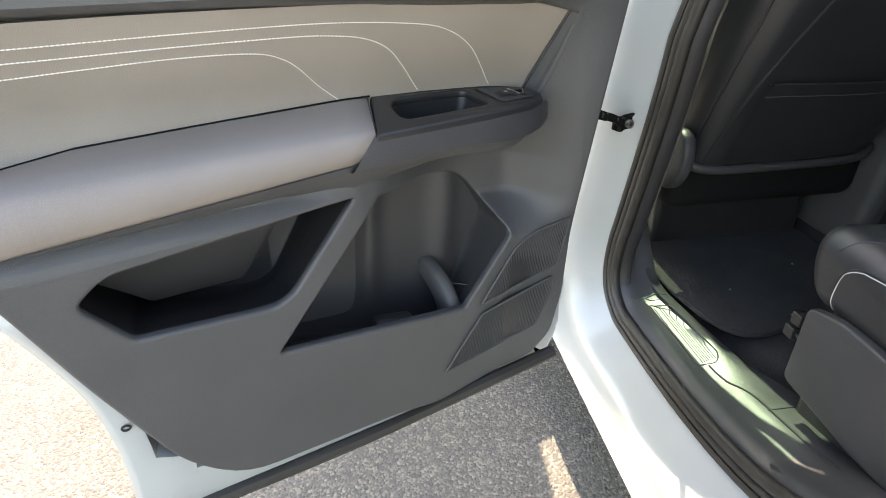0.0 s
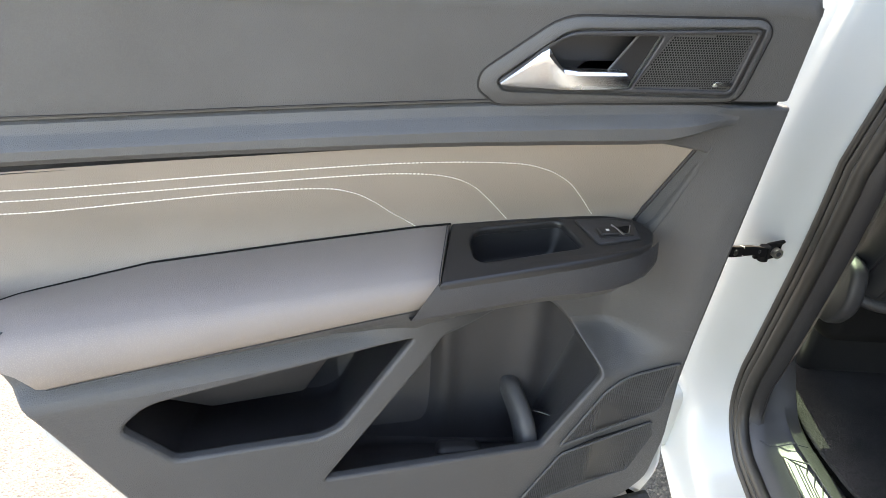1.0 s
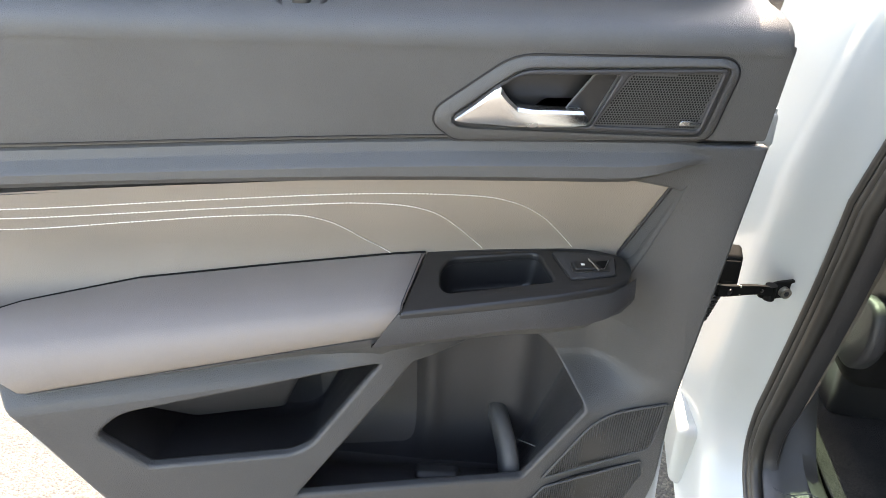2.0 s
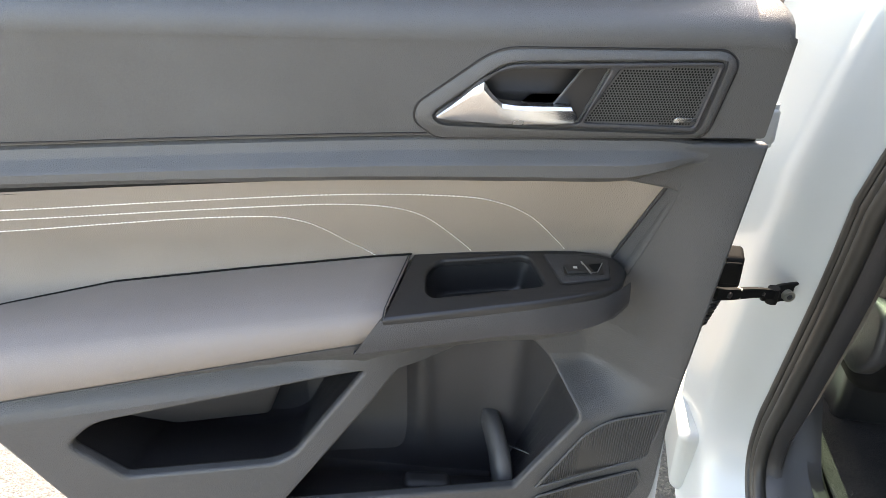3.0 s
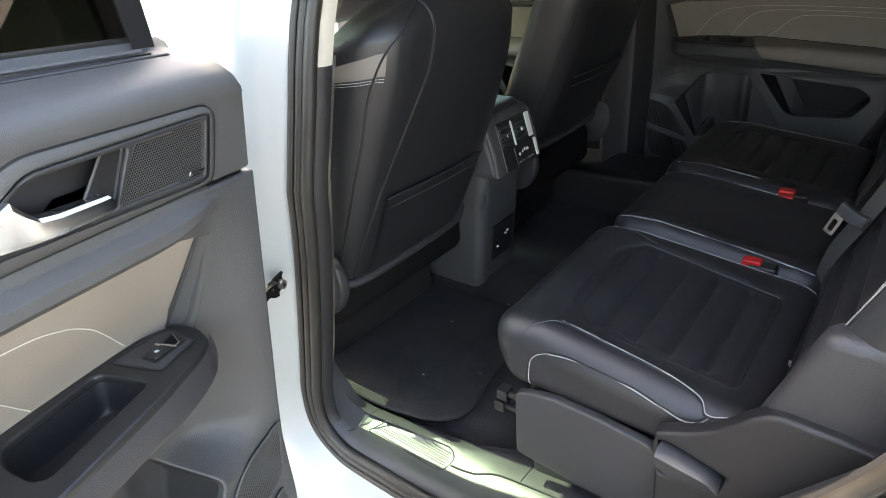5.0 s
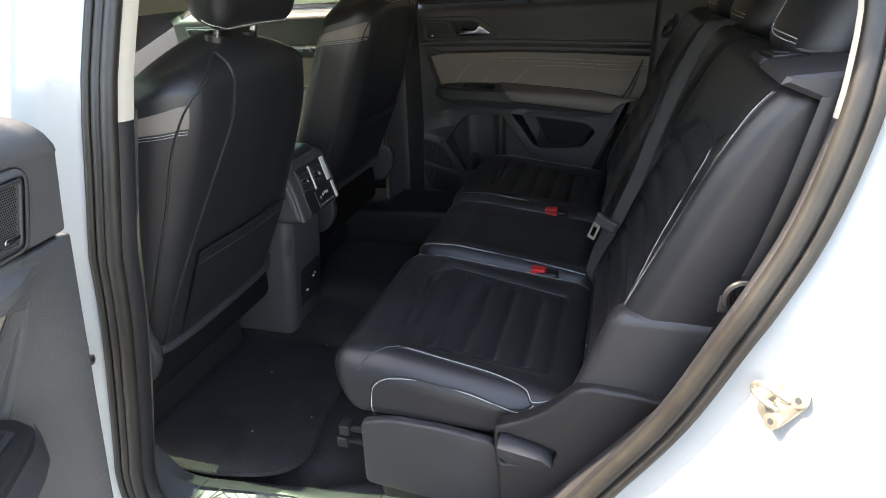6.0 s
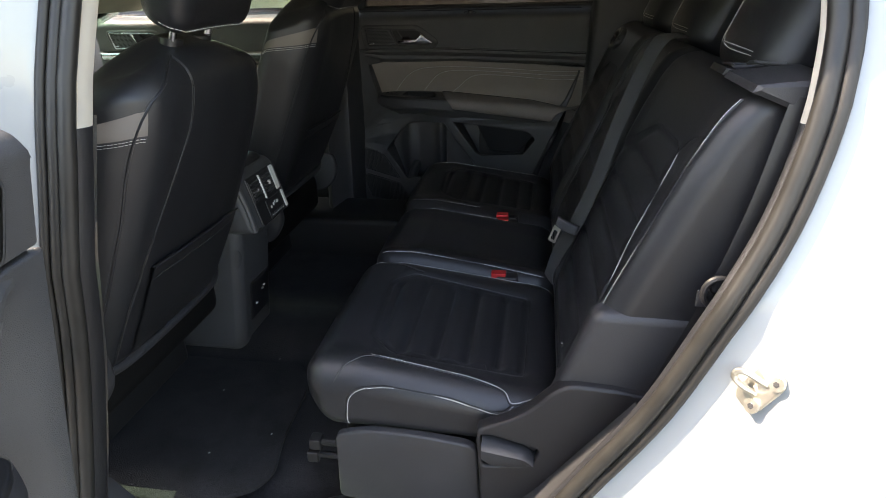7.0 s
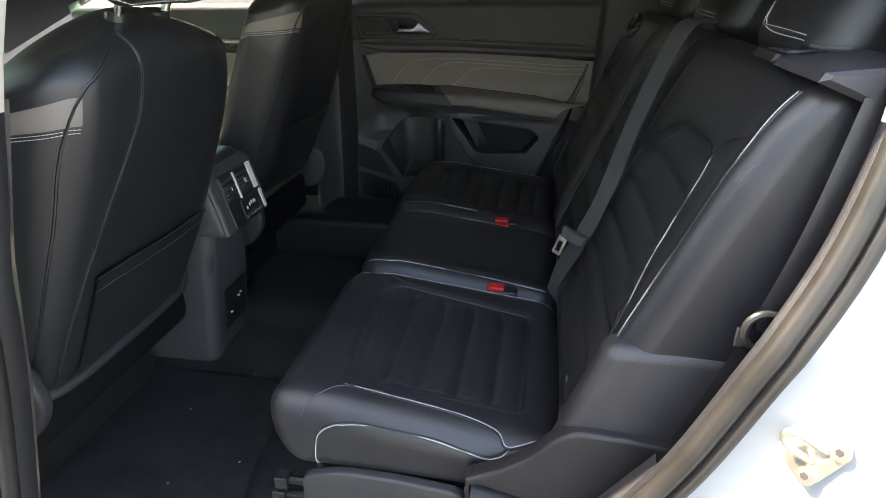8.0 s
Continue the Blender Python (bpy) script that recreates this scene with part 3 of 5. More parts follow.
    put("sill_top", loft(rings, False, False), TRIM, upper, "padded window sill", 60)
    top_at = lambda u, n: lerp(n + 0.05 * u, [-0.092, -0.07, -0.045, -0.02], [1.347, 1.3405, 1.3365, 1.333])
    strip = rounded([(0.012, -0.06), (0.024, -0.086), (0.9, -0.131), (0.9, -0.096)], [0.008, 0.008, 0.004, 0.004], 4)
    cover = put("slot_cover", warp(plate(strip, (), 0.004, 0.0015), lambda u, n, d: (u, n, top_at(u, n) + d + 0.002)), DARK, upper, "long slotted plastic strip")
    put("slot_seam", tube([(u, n, top_at(u, n) + 0.0005) for u, n in scaled(strip, 0.001)], 0.0011, 5, True), BLACK, cover)
    put("slot", warp(plate(rounded([(0.034, -0.066), (0.04, -0.074), (0.2, -0.083), (0.2, -0.0785)], 0.002, 2), (), 0.002), lambda u, n, d: (u, n, top_at(u, n) + d + 0.0035)), BLACK, cover, "black slot")
    put("slot_lip", tube([(u, -0.078 - 0.05 * (u - 0.03), top_at(u, -0.078 - 0.05 * (u - 0.03)) + 0.0025) for u in (0.036, 0.2, 0.5, 0.9)], 0.003, 6), TRIM, cover)
    put("seam", tube([(u, upper_n(u, 1.207) + 0.0005, 1.2065 - seam_drop(u)) for u in (0.335, 0.38, 0.42, 0.5, 0.6, 0.7, 0.98)], 0.0012, 5), BLACK, upper)
    # rolled ledge below the upper panel
    prof = [(-0.004, 1.203), (0.001, 1.1995), (0.0025, 1.191), (0.004, 1.1885), (0.015, 1.1815), (0.0175, 1.178), (0.017, 1.165), (0.01, 1.158), (-0.012, 1.151), (-0.034, 1.147)]
    us = [0.044, 0.052, 0.06, 0.07, 0.085, 0.1, 0.115, 0.135, 0.16, 0.2, 0.335, 0.38, 0.42, 0.5, 0.6, 0.7, 0.95]
    rings = []
    for u in us:
        k = step(u, 0.042, 0.11)
        sweep = lambda z: z + max(0.0, 1.192 - z) * 0.72 * (1 - step(u, 0.035, 0.15))
        rings.append([(u, (n * k if n > 0 else n) - 0.05 * u + (0.0 if n > -0.02 else 0.045 * u), sweep(z) + (lerp(u, [0.03, 0.1, 0.3, 0.45, 0.6, 0.77, 0.95], [-0.006, 0.0, 0.0, -0.0025, -0.008, -0.016, -0.026]) if z < 1.17 else -seam_drop(u) - 0.006 * (1 - step(u, 0.03, 0.1)))) for n, z in prof])
    put("ledge", loft(rings, False, False), TRIM, None, "soft rolled ledge", 35)
    if glazing is GREENGLASS:
        strip = [[(u, 0.018 * lerp(u, [0, 0.1], [0.3, 1.0]) - 0.05 * u + dn, z) for dn, z in ((0.0, 1.196), (0.004, 1.19), (0.003, 1.176), (-0.002, 1.17))] for u in (0.0, 0.05, 0.1, 0.3, 0.6, 0.95)]
        put("silver_strip", loft(strip, False, False), CHROME, None, "satin silver strip", 60)
    # beige insert
    rows = []
    for u in [0.05 + 0.9 * k / 40 for k in range(41)]:
        top = lerp(u, [0.06, 0.1, 0.25, 0.35, 0.45, 0.55, 0.65, 0.77, 0.95], [1.141, 1.148, 1.152, 1.1515, 1.149, 1.1455, 1.141, 1.134, 1.121])
        low_z = arm_back(u) - 0.03 - 0.03 * step(u, 0.78, 0.86)
        rows.append([(u + max(0.0, 0.018 * (1 - (z - low_z) / (top - low_z))) * (1 if u < 0.1 else 0) * 1.0, insert_n(u, z), z) for z in [low_z + (top - low_z) * j / 10 for j in range(11)]])
    put("insert", loft(rows, False, False), TAN, None, "beige leatherette insert", 60)
    if full or glazing is PRIVACY:
        for line in stitch_lines():
            line = [(p.x, insert_n(p.x, p.y) + 0.0014, p.y) for p in line if p.x < 0.93]
            put("stitching", stitches(line, 0.0048, 0.0043, 0.0009, up=(0, 1, 0)), THREAD, None, "pale stitching")
    edge = [(0.066, 1.141), (0.085, 1.01)]
    put("insert_edge", tube([(u, insert_n(u, z) + 0.001, z) for u, z in edge], 0.0022, 6), DARK)
    wall = [[(u0, lower_n(u0, z) + 0.0015, z), (u1, insert_n(u1, z) - 0.002, z)] for u0, u1, z in ((0.058, 0.064, 1.146), (0.06, 0.07, 1.11), (0.064, 0.075, 1.08), (0.068, 0.08, 1.04), (0.074, 0.087, 0.995))]
    put("insert_wall", loft(wall, False, False), PANEL)
    # armrest: padded rear part
    def arm_ring(u, k=1.0, end=1.0):
        zb, zc, zl, nf = arm_back(u), arm_crest(u), arm_low(u), arm_front(u)
        pts = [(-0.106, zb - 0.03), (-0.105, zb), (-0.06, zb * 0.7 + zc * 0.3), (-0.02, zb * 0.35 + zc * 0.65 + 0.001), (nf - 0.014, zc + 0.002), (nf - 0.004, zc - 0.003),
               (nf, zc - 0.011), (nf + 0.002, (zc + zl) / 2), (nf - 0.001, zl + 0.006), (nf - 0.007, zl), (nf - 0.05, zl - 0.012)]
        return pts
    rings = []
    for s in [0.0, 0.004] + [k / 16 for k in range(1, 17)] + [1.02, 1.04]:
        row = []
        for i, (n, z) in enumerate(arm_ring(0.35 + 0.5 * min(s, 1.0))):
            shear = lerp(n, [-0.106, 0.014], [0.0, 0.034]) + (0.03 * lerp(i, [5, 9], [0, 1]))
            u0 = 0.348 + shear
            u1 = lerp(i, [0, 1, 3, 4, 5, 6, 7, 8, 9, 10], [0.945, 0.945, 0.935, 0.91, 0.872, 0.838, 0.815, 0.803, 0.797, 0.795])
            ua = u0 + (u1 - u0) * min(s, 1.0)
            if i < 4:
                z += (arm_back(ua) - arm_back(0.35 + 0.5 * min(s, 1.0))) * (1.0, 1.0, 0.7, 0.35)[i]
            pinch = 1.0 if 0.003 < s < 1.01 else 0.985
            row.append((ua + (0.006 if s > 1.01 else 0), n * pinch - (0.06 if s > 1.03 else 0.008 if s > 1.01 else 0) - (0.002 if s == 0 else 0), z - (0.002 if s == 0 else 0)))
        rings.append(row)
    arm = put("armrest_pad", loft(rings, False, False), PAD, None, "padded grey-beige armrest", 60)
    crease = [(0.348 + 0.585 * k / 30, insert_n(0.5, arm_back(0.348 + 0.585 * k / 30)) + 0.003, arm_back(0.348 + 0.585 * k / 30) + 0.001) for k in range(31)]
    put("armrest_seam", tube(crease, 0.0013, 6), MATTE)
    put("armrest_seam", tube([(q[0], q[1] + 0.0002, q[2] + 0.0002) for q in rings[1]][1:10], 0.0007, 6), BLACK)
    put("armrest_seam", tube([(r[9][0], r[9][1] + 0.001, r[9][2] - 0.001) for r in rings[1:]], 0.0008, 6), BLACK)
    # armrest: pull cup, switch and its black surround
    arm_top = rounded([(0.346, -0.102), (0.385, 0.0205)] + [(u, arm_front(u) - 0.002) for u in (0.3, 0.2, 0.15, 0.125)] + [(0.1, -0.02), (0.083, -0.052), (0.085, -0.085), (0.12, -0.102), (0.2, -0.106)],
                      [0.002, 0.003, 0.02, 0.02, 0.01, 0.01, 0.008, 0.008, 0.012, 0.02, 0.03], 4)
    hole = rounded([(0.318, -0.083), (0.332, -0.057), (0.334, -0.022), (0.326, -0.011), (0.192, -0.023), (0.2, -0.09)], [0.012, 0.008, 0.01, 0.008, 0.012, 0.012], 4)
    top_z = lambda u, n: lerp(n, [-0.106, 0.005, 0.022], [arm_back(u), arm_crest(u) + 0.002, arm_crest(u) - 0.002])
    bm = plate(arm_top, (hole,), 0.012, 0.004, 3)
    surround = put("armrest_surround", warp(bm, lambda u, n, d: (u, n, top_z(u, n) + d)), BLACK, None, "satin black armrest surround", 40, True)
    cup_rings = []
    for t in [k / 6 for k in range(7)]:
        cup_rings.append([(u + (0.27 - u) * 0.16 * t, n + (-0.05 - n) * 0.16 * t, top_z(u, n) - 0.004 - 0.045 * math.sin(t * math.pi / 2)) for u, n in scaled(hole, 0.002)])
    bm = loft(cup_rings, True, False)
    bm.verts.ensure_lookup_table()
    nh = len(hole)
    bm.faces.new([bm.verts[6 * nh + j] for j in range(nh)])
    put("pull_cup", bm, BLACK, surround, "deep pull cup")
    rows = []
    for s in [k / 14 for k in range(15)]:
        row = []
        for i, f in enumerate([0.0, 0.15, 0.45, 0.8, 1.0]):
            u = 0.084 + (0.388 + 0.03 * f - 0.084) * s
            zc, zl = arm_crest(u) - 0.004, arm_low(u)
            nf = arm_front(u)
            row.append((u, nf - 0.004 + 0.006 * math.sin(f * math.pi * 0.6), zc + (zl - zc) * f))
        row.append((row[-1][0], row[-1][1] - 0.03, row[-1][2] - 0.012))
        rows.append(row)
    put("armrest_side", loft(rows, False, False), DARK, surround, "dark grey armrest side", 60)
    under = []
    for s in [k / 14 for k in range(15)]:
        u = 0.10 + 0.715 * s
        ue = u if u < 0.4 else 0.35 + 0.5 * min(1.0, (u - 0.4) / 0.42)
        nf, zl = arm_front(ue), arm_low(ue)
        ln = lower_n(u, 0.93)
        drop = lerp(u, [0.1, 0.16, 0.4, 0.83], [0.02, 0.045, 0.035, 0.014])
        away = step(u, 0.76, 0.815)
        row = [(nf - 0.006, zl + 0.003), (max(nf - 0.012, ln + 0.004), zl - drop * 0.4), (ln + 0.002, zl - drop), (ln - 0.004, zl - drop - 0.012)]
        under.append([(u, n + (lower_n(u, z) - 0.004 - n) * away, z) for n, z in row])
    put("armrest_base", loft(under, False, False), PANEL, None, "", 60)
    panel_sw = rounded([(0.181, -0.089), (0.124, -0.085), (0.1, -0.076), (0.112, -0.032), (0.172, -0.024)], 0.005, 3)
    sw = put("switch_panel", warp(plate(panel_sw, (), 0.003, 0.001), lambda u, n, d: (u, n, top_z(u, n) + d + 0.002)), DARK, surround, "window switch panel")
    put("switch_seam", tube([(u, n, top_z(u, n) + 0.0008) for u, n in scaled(panel_sw, 0.0008)], 0.0009, 5, True), BLACK, sw)
    well = rounded([(0.164, -0.062), (0.113, -0.066), (0.117, -0.039), (0.166, -0.038)], 0.003, 3)
    put("switch_well", warp(plate(well, (), 0.002, 0.0), lambda u, n, d: (u, n, top_z(u, n) + d + 0.0032)), BLACK, sw, "dark switch recess")
    rock = rbox((0.136, -0.058, 0), (0.162, -0.041, 0.004), 0.002, (4, 2, 1), lambda u, n, d: (u, n, top_z(u, n) + d + 0.002))
    put("window_switch", rock, BLACK, sw, "small rocker switch")
    edge = [(0.139, -0.064), (0.134, -0.037)]
    put("switch_edge", tube([(u, n, top_z(u, n) + 0.0056) for u, n in edge], 0.0012, 6), CHROME, sw)
    dip = rounded([(0.131, -0.06), (0.113, -0.0635), (0.126, -0.042)], 0.003, 3)
    put("switch_dip", warp(plate(dip, (), 0.001, 0.0), lambda u, n, d: (u, n, top_z(u, n) + d + 0.0042)), MATTE, sw, "dark finger dip")
    put("dip_edge", tube([(u, n, top_z(u, n) + 0.0052) for u, n in ((0.132, -0.04), (0.125, -0.041), (0.113, -0.062))], 0.0006, 5), CHROME, sw)
    put("switch_symbol", rbox((0.148, -0.053, top_z(0.15, -0.05) + 0.0056), (0.153, -0.048, top_z(0.15, -0.05) + 0.0062), 0.0004, (1, 1, 1), None, 1), PRINT, sw, "white symbol")
    # handle housing, lever and upper loudspeaker
    lip = [(u, upper_n(u, z) + 0.0005, z) for u, z in HOUSING]
    housing = put("handle_housing", ring_strip(HOUSING, scaled(BEZEL, 0.003), upper_n, 0.0005, 0.006), TRIM, None, "raised hexagonal handle housing", 60)
    put("housing_seam", tube(lip, 0.0013, 6, True, up=(0, 1, 0)), BLACK, housing)
    put("bezel", on_panel(plate(BEZEL, (CUP, GRILLE), 0.006, 0.002, 2), upper_n, 0.0065, False), CHROME if glazing is GREENGLASS else DARK, housing, "satin silver bezel" if glazing is GREENGLASS else "satin dark bezel", 40, True)
    put("handle_cup", bowl(CUP, lambda u, z: upper_n(u, z) + 0.002, 0.04, 0.9, 0.02, (0.004, 0.002)), BLACK, housing, "finger recess", 60)
    g = put("tweeter_grille", on_panel(plate(GRILLE, (), 0.003, 0.0), upper_n, 0.003, False), PANEL, housing, "perforated dark loudspeaker grille")
    put("grille_holes", holes_in(GRILLE, lambda u, z: upper_n(u, z) + 0.0033, 0.0029 if full else 0.006, 0.00105 if full else 0.002), MATTE, g, "fine black holes")
    mark = rounded([(0.094, 1.2215), (0.0925, 1.2275), (0.0705, 1.2265), (0.0715, 1.2225)], 0.002, 3)
    put("badge", on_panel(plate(mark, (), 0.002, 0.0006), upper_n, 0.0062, False), CHROME, g, "small silver badge")
    split = [(0.19, 1.274), (0.215, 1.234)]
    put("recess_bar", tube([(u, upper_n(u, z) - 0.0005, z) for u, z in split], 0.0014, 6), TRIM, housing)
    wedge = rounded([(0.19, 1.274), (0.215, 1.234), (0.186, 1.2195), (0.166, 1.2735)], 0.001, 2)
    put("recess_panel", on_panel(plate(wedge, (), 0.002), upper_n, -0.0015, False), BLACK, housing)
    lever = [[(0.327, 1.2245), (0.326, 1.2225)], [(0.31, 1.2385), (0.312, 1.2215)], [(0.292, 1.255), (0.296, 1.2212)], [(0.284, 1.2605), (0.286, 1.221)], [(0.276, 1.25), (0.276, 1.2205)],
             [(0.266, 1.2405), (0.266, 1.2202)], [(0.25, 1.2385), (0.25, 1.22)], [(0.215, 1.238), (0.213, 1.2205)], [(0.199, 1.2375), (0.194, 1.222)], [(0.195, 1.234), (0.192, 1.226)]]
    rings = []
    for i, (a, b) in enumerate(lever):
        bulge = lerp(i, [0, 2, 4, 6, 9], [0.004, 0.008, 0.012, 0.014, 0.01])
        row = []
        for t in [k / 6 for k in range(7)]:
            u, z = a[0] + (b[0] - a[0]) * t, a[1] + (b[1] - a[1]) * t
            row.append((u, upper_n(u, z) + 0.004 + bulge * lerp(t, [0, 0.16, 0.5, 0.84, 1], [0.72, 1.0, 1.04, 1.0, 0.85]), z))
        row += [(b[0], upper_n(*b) - 0.004, b[1]), (a[0], upper_n(*a) - 0.004, a[1])]
        rings.append(row)
    put("handle_lever", loft(rings), CHROME, housing, "satin chrome release lever", 25)
    # lock pin, window glass and frame
    put("lock_surround", tube([(0.475 + 0.022 * math.cos(a), -0.036 + 0.018 * math.sin(a), 1.3325 - 0.012 * max(0.0, math.sin(a))) for a in [2 * math.pi * k / 20 for k in range(20)]], 0.003, 6, True), BLACK, upper)
    put("lock_pin", rbox((0.466, -0.044, 1.32), (0.484, -0.026, 1.342), 0.005, (1, 1, 1)), BLACK, upper)
    slot = rounded([(0.02, -0.106), (0.02, -0.098), (0.98, -0.146), (0.98, -0.154)], 0.004, 2)
    put("window_seal", warp(plate(slot, (), 0.02, 0.003), lambda u, n, d: (u, n, 1.36 + d)), RUBBER, None, "black window seal")
    glass = rounded([(0.012, 1.32), (0.086, 1.625), (0.5, 1.66), (0.86, 1.6), (0.98, 1.32)], 0.02, 3)
    put("window_glass", on_panel(plate(glass, (), 0.004, 0.0), lambda u, z: -0.105 - 0.05 * u + 0.12 * (z - 1.32), cuts=False), glazing, None, "tinted window glass")
    frame_o = rounded([(-0.012, 1.3), (0.062, 1.66), (0.5, 1.71), (0.92, 1.65), (1.02, 1.3)], 0.03, 4)
    frame_i = rounded([(0.016, 1.3), (0.09, 1.62), (0.5, 1.665), (0.86, 1.605), (0.97, 1.3)], 0.03, 4)
    put("window_frame", on_panel(plate(frame_o, (frame_i,), 0.04, 0.006), lambda u, z: -0.095 - 0.05 * u + 0.12 * (z - 1.32), cuts=False), BLACK, None, "black window frame")
    return door


def door_frame(angle, lift, seam):
    """The pose of a door's own axes, from its opening angle, its rise along u in degrees and the place of its front seam."""
    a, e = radians(angle), radians(lift)
    d = Vector((math.cos(a), math.sin(a), 0))
    u = d * math.cos(e) + Vector((0, 0, math.sin(e)))
    w = Vector((-math.sin(a), math.cos(a), 0))
    z = -d * math.sin(e) + Vector((0, 0, math.cos(e)))
    m = Matrix((u, w, z)).transposed().to_4x4()
    return Matrix.Translation(Vector(seam) - z * 1.2) @ m


NEAR = door_frame(-72.2, 4.2, (0.225, -0.146, 1.213))
FAR = Matrix.Translation((0.028, 1.709, 0.021)) @ Matrix.Diagonal((1, -1, 1, 1))
NEAR_FRONT = door_frame(-66, 2.0, (-1.12, -0.1, 1.213))
FAR_FRONT = Matrix.Translation((-1.1, 1.709, 0.021)) @ Matrix.Diagonal((1, -1, 1, 1))

# ---- ground and surroundings ----
bm = bmesh.new()
bmesh.ops.create_grid(bm, x_segments=2, y_segments=2, size=150)
ground = part("ground", bm, ASPHALT)
tagged(ground, "grey asphalt with pale exposed aggregate", "ground", kind="structure")

hedge = []
random.seed(11)
for k in range(900):
    x, y, z = random.uniform(-22, 22), 15 + random.uniform(-0.9, 0.9), 0.4 + 3.4 * random.random() ** 0.8
    a, b, r = random.uniform(0, 6.3), random.uniform(-1, 1), random.uniform(0.14, 0.34)
    e = Vector((math.cos(a), math.sin(a) * 0.6, b)).normalized()
    o = e.orthogonal().normalized()
    q = e.cross(o)
    c = Vector((x, y, z))
    hedge.append(from_arrays([c + o * r, c + q * r * 0.6, c - o * r, c - q * r * 0.6, c + e * r * 0.5], [(0, 1, 4), (1, 2, 4), (2, 3, 4), (3, 0, 4)]))
hedge = part("hedge", join(*hedge), LEAF)
tagged(hedge, "dense green leafy hedge behind the parking lot", "hedge", kind="stuff")
wall = thing("garden_wall", (0, 13.2, 0), "low tan rendered wall across the parking lot", "wall")
part("wall_body", rbox((-20, 13.0, 0.0), (20, 13.4, 1.25), 0.02, (8, 1, 2)), BRICKY, wall)
part("coping", rbox((-20, 12.94, 1.25), (20, 13.46, 1.34), 0.02, (8, 1, 1)), BRICKY, wall)

# ---- body of the car ----
car = thing("car_body", (0.5, 0.8, 0.2), "white painted car body with two doors standing open", "car")


def lean_in(z):
    """How far the body side leans in above the belt line."""
    return 0.16 * max(0.0, z - 1.08) + 0.13 * max(0.0, z - 1.33)


OPENING = smooth([(0.148, 1.456), (0.106, 1.168), (0.066, 0.935), (-0.004, 0.66), (-0.03, 0.56), (-0.028, 0.475), (0.02, 0.432), (0.09, 0.424), (0.35, 0.434), (0.57, 0.474),
                  (0.71, 0.55), (0.805, 0.66), (0.882, 0.785), (0.957, 0.915), (1.015, 1.056), (1.07, 1.19), (1.1, 1.33), (1.1, 1.46), (1.04, 1.58), (0.88, 1.63),
                  (0.55, 1.64), (0.28, 1.61), (0.18, 1.56)], 5, True)
OPENING = [(p.x, p.y) for p in OPENING]


def side_ring(d, y, xmin=-9, zmin=-9, zmax=9, xmax=9, rear_y=None):
    """A ring round the opening at a distance d; rear_y is its depth at the rear pillar."""
    out = []
    for x, z in scaled(OPENING, d):
        deep = y if rear_y is None else y + (rear_y - y) * step(x, 0.5, 0.8)
        out.append((min(xmax, max(xmin, x)), deep + lean_in(z), min(zmax, max(zmin, z))))
    return out


jamb = [side_ring(0.012, 0.04), side_ring(0.03, 0.028), side_ring(0.05, 0.01, rear_y=0.021), side_ring(0.066, -0.02, -0.11, rear_y=0.016), side_ring(0.08, -0.035, -0.12, rear_y=0.011),
        side_ring(0.092, -0.05, -0.13, rear_y=0.006), side_ring(0.105, -0.057, -0.17, 0.29, rear_y=-0.035), side_ring(0.13, -0.062, -0.25, 0.28, 1.7, rear_y=-0.06),
        side_ring(0.2, -0.072, -0.27, 0.27, 1.72, rear_y=-0.085), side_ring(0.4, -0.085, -0.27, 0.25, 1.74, rear_y=-0.12), side_ring(1.1, -0.07, -0.27, 0.24, 1.74, 2.2)]
side = part("body_side", loft(jamb, True, False), WHITE, car, "glossy white door jamb and quarter panel", 60)
part("door_seal", tube([(x, 0.03 + lean_in(z), z) for x, z in OPENING], 0.012, 10, True, up=(0, 1, 0)), RUBBER, car, "black rubber door seal")
part("door_seal", tube([(x, 0.026 + lean_in(z), z) for x, z in scaled(OPENING, 0.018)], 0.009, 10, True, up=(0, 1, 0)), RUBBER, car, "black rubber door seal")
part("door_seal", tube([(x, 0.02 + lean_in(z), z) for x, z in scaled(OPENING, 0.033)[:48]], 0.007, 10, up=(0, 1, 0)), RUBBER, car, "black rubber door seal")
part("sill_edge", tube([(-1.4, -0.05, 0.278), (0.0, -0.05, 0.278), (0.55, -0.05, 0.285)], 0.012, 8), RUBBER, car, "black rubber sill edge")
n = len(OPENING)
rings = [side_ring(0.004, 0.03), side_ring(-0.008, 0.042, rear_y=0.036), side_ring(-0.013, 0.056, rear_y=0.041), side_ring(-0.013, 0.066, rear_y=0.045)]
for pname, mat, test, plabel in (("opening_trim", SHELL, lambda z: z < 1.31, "dark plastic opening trim"), ("pillar_cover", HEADLINER, lambda z: z >= 1.31, "beige upper pillar cover")):
    verts = [p for ring in rings for p in ring]
    faces = []
    for i in range(3):
        for j in range(n):
            k = (j + 1) % n
            if test((rings[0][j][2] + rings[0][k][2]) / 2):
                faces.append((i * n + j, i * n + k, (i + 1) * n + k, (i + 1) * n + j))
    part(pname, from_arrays(verts, faces), mat, car, plabel, 60)
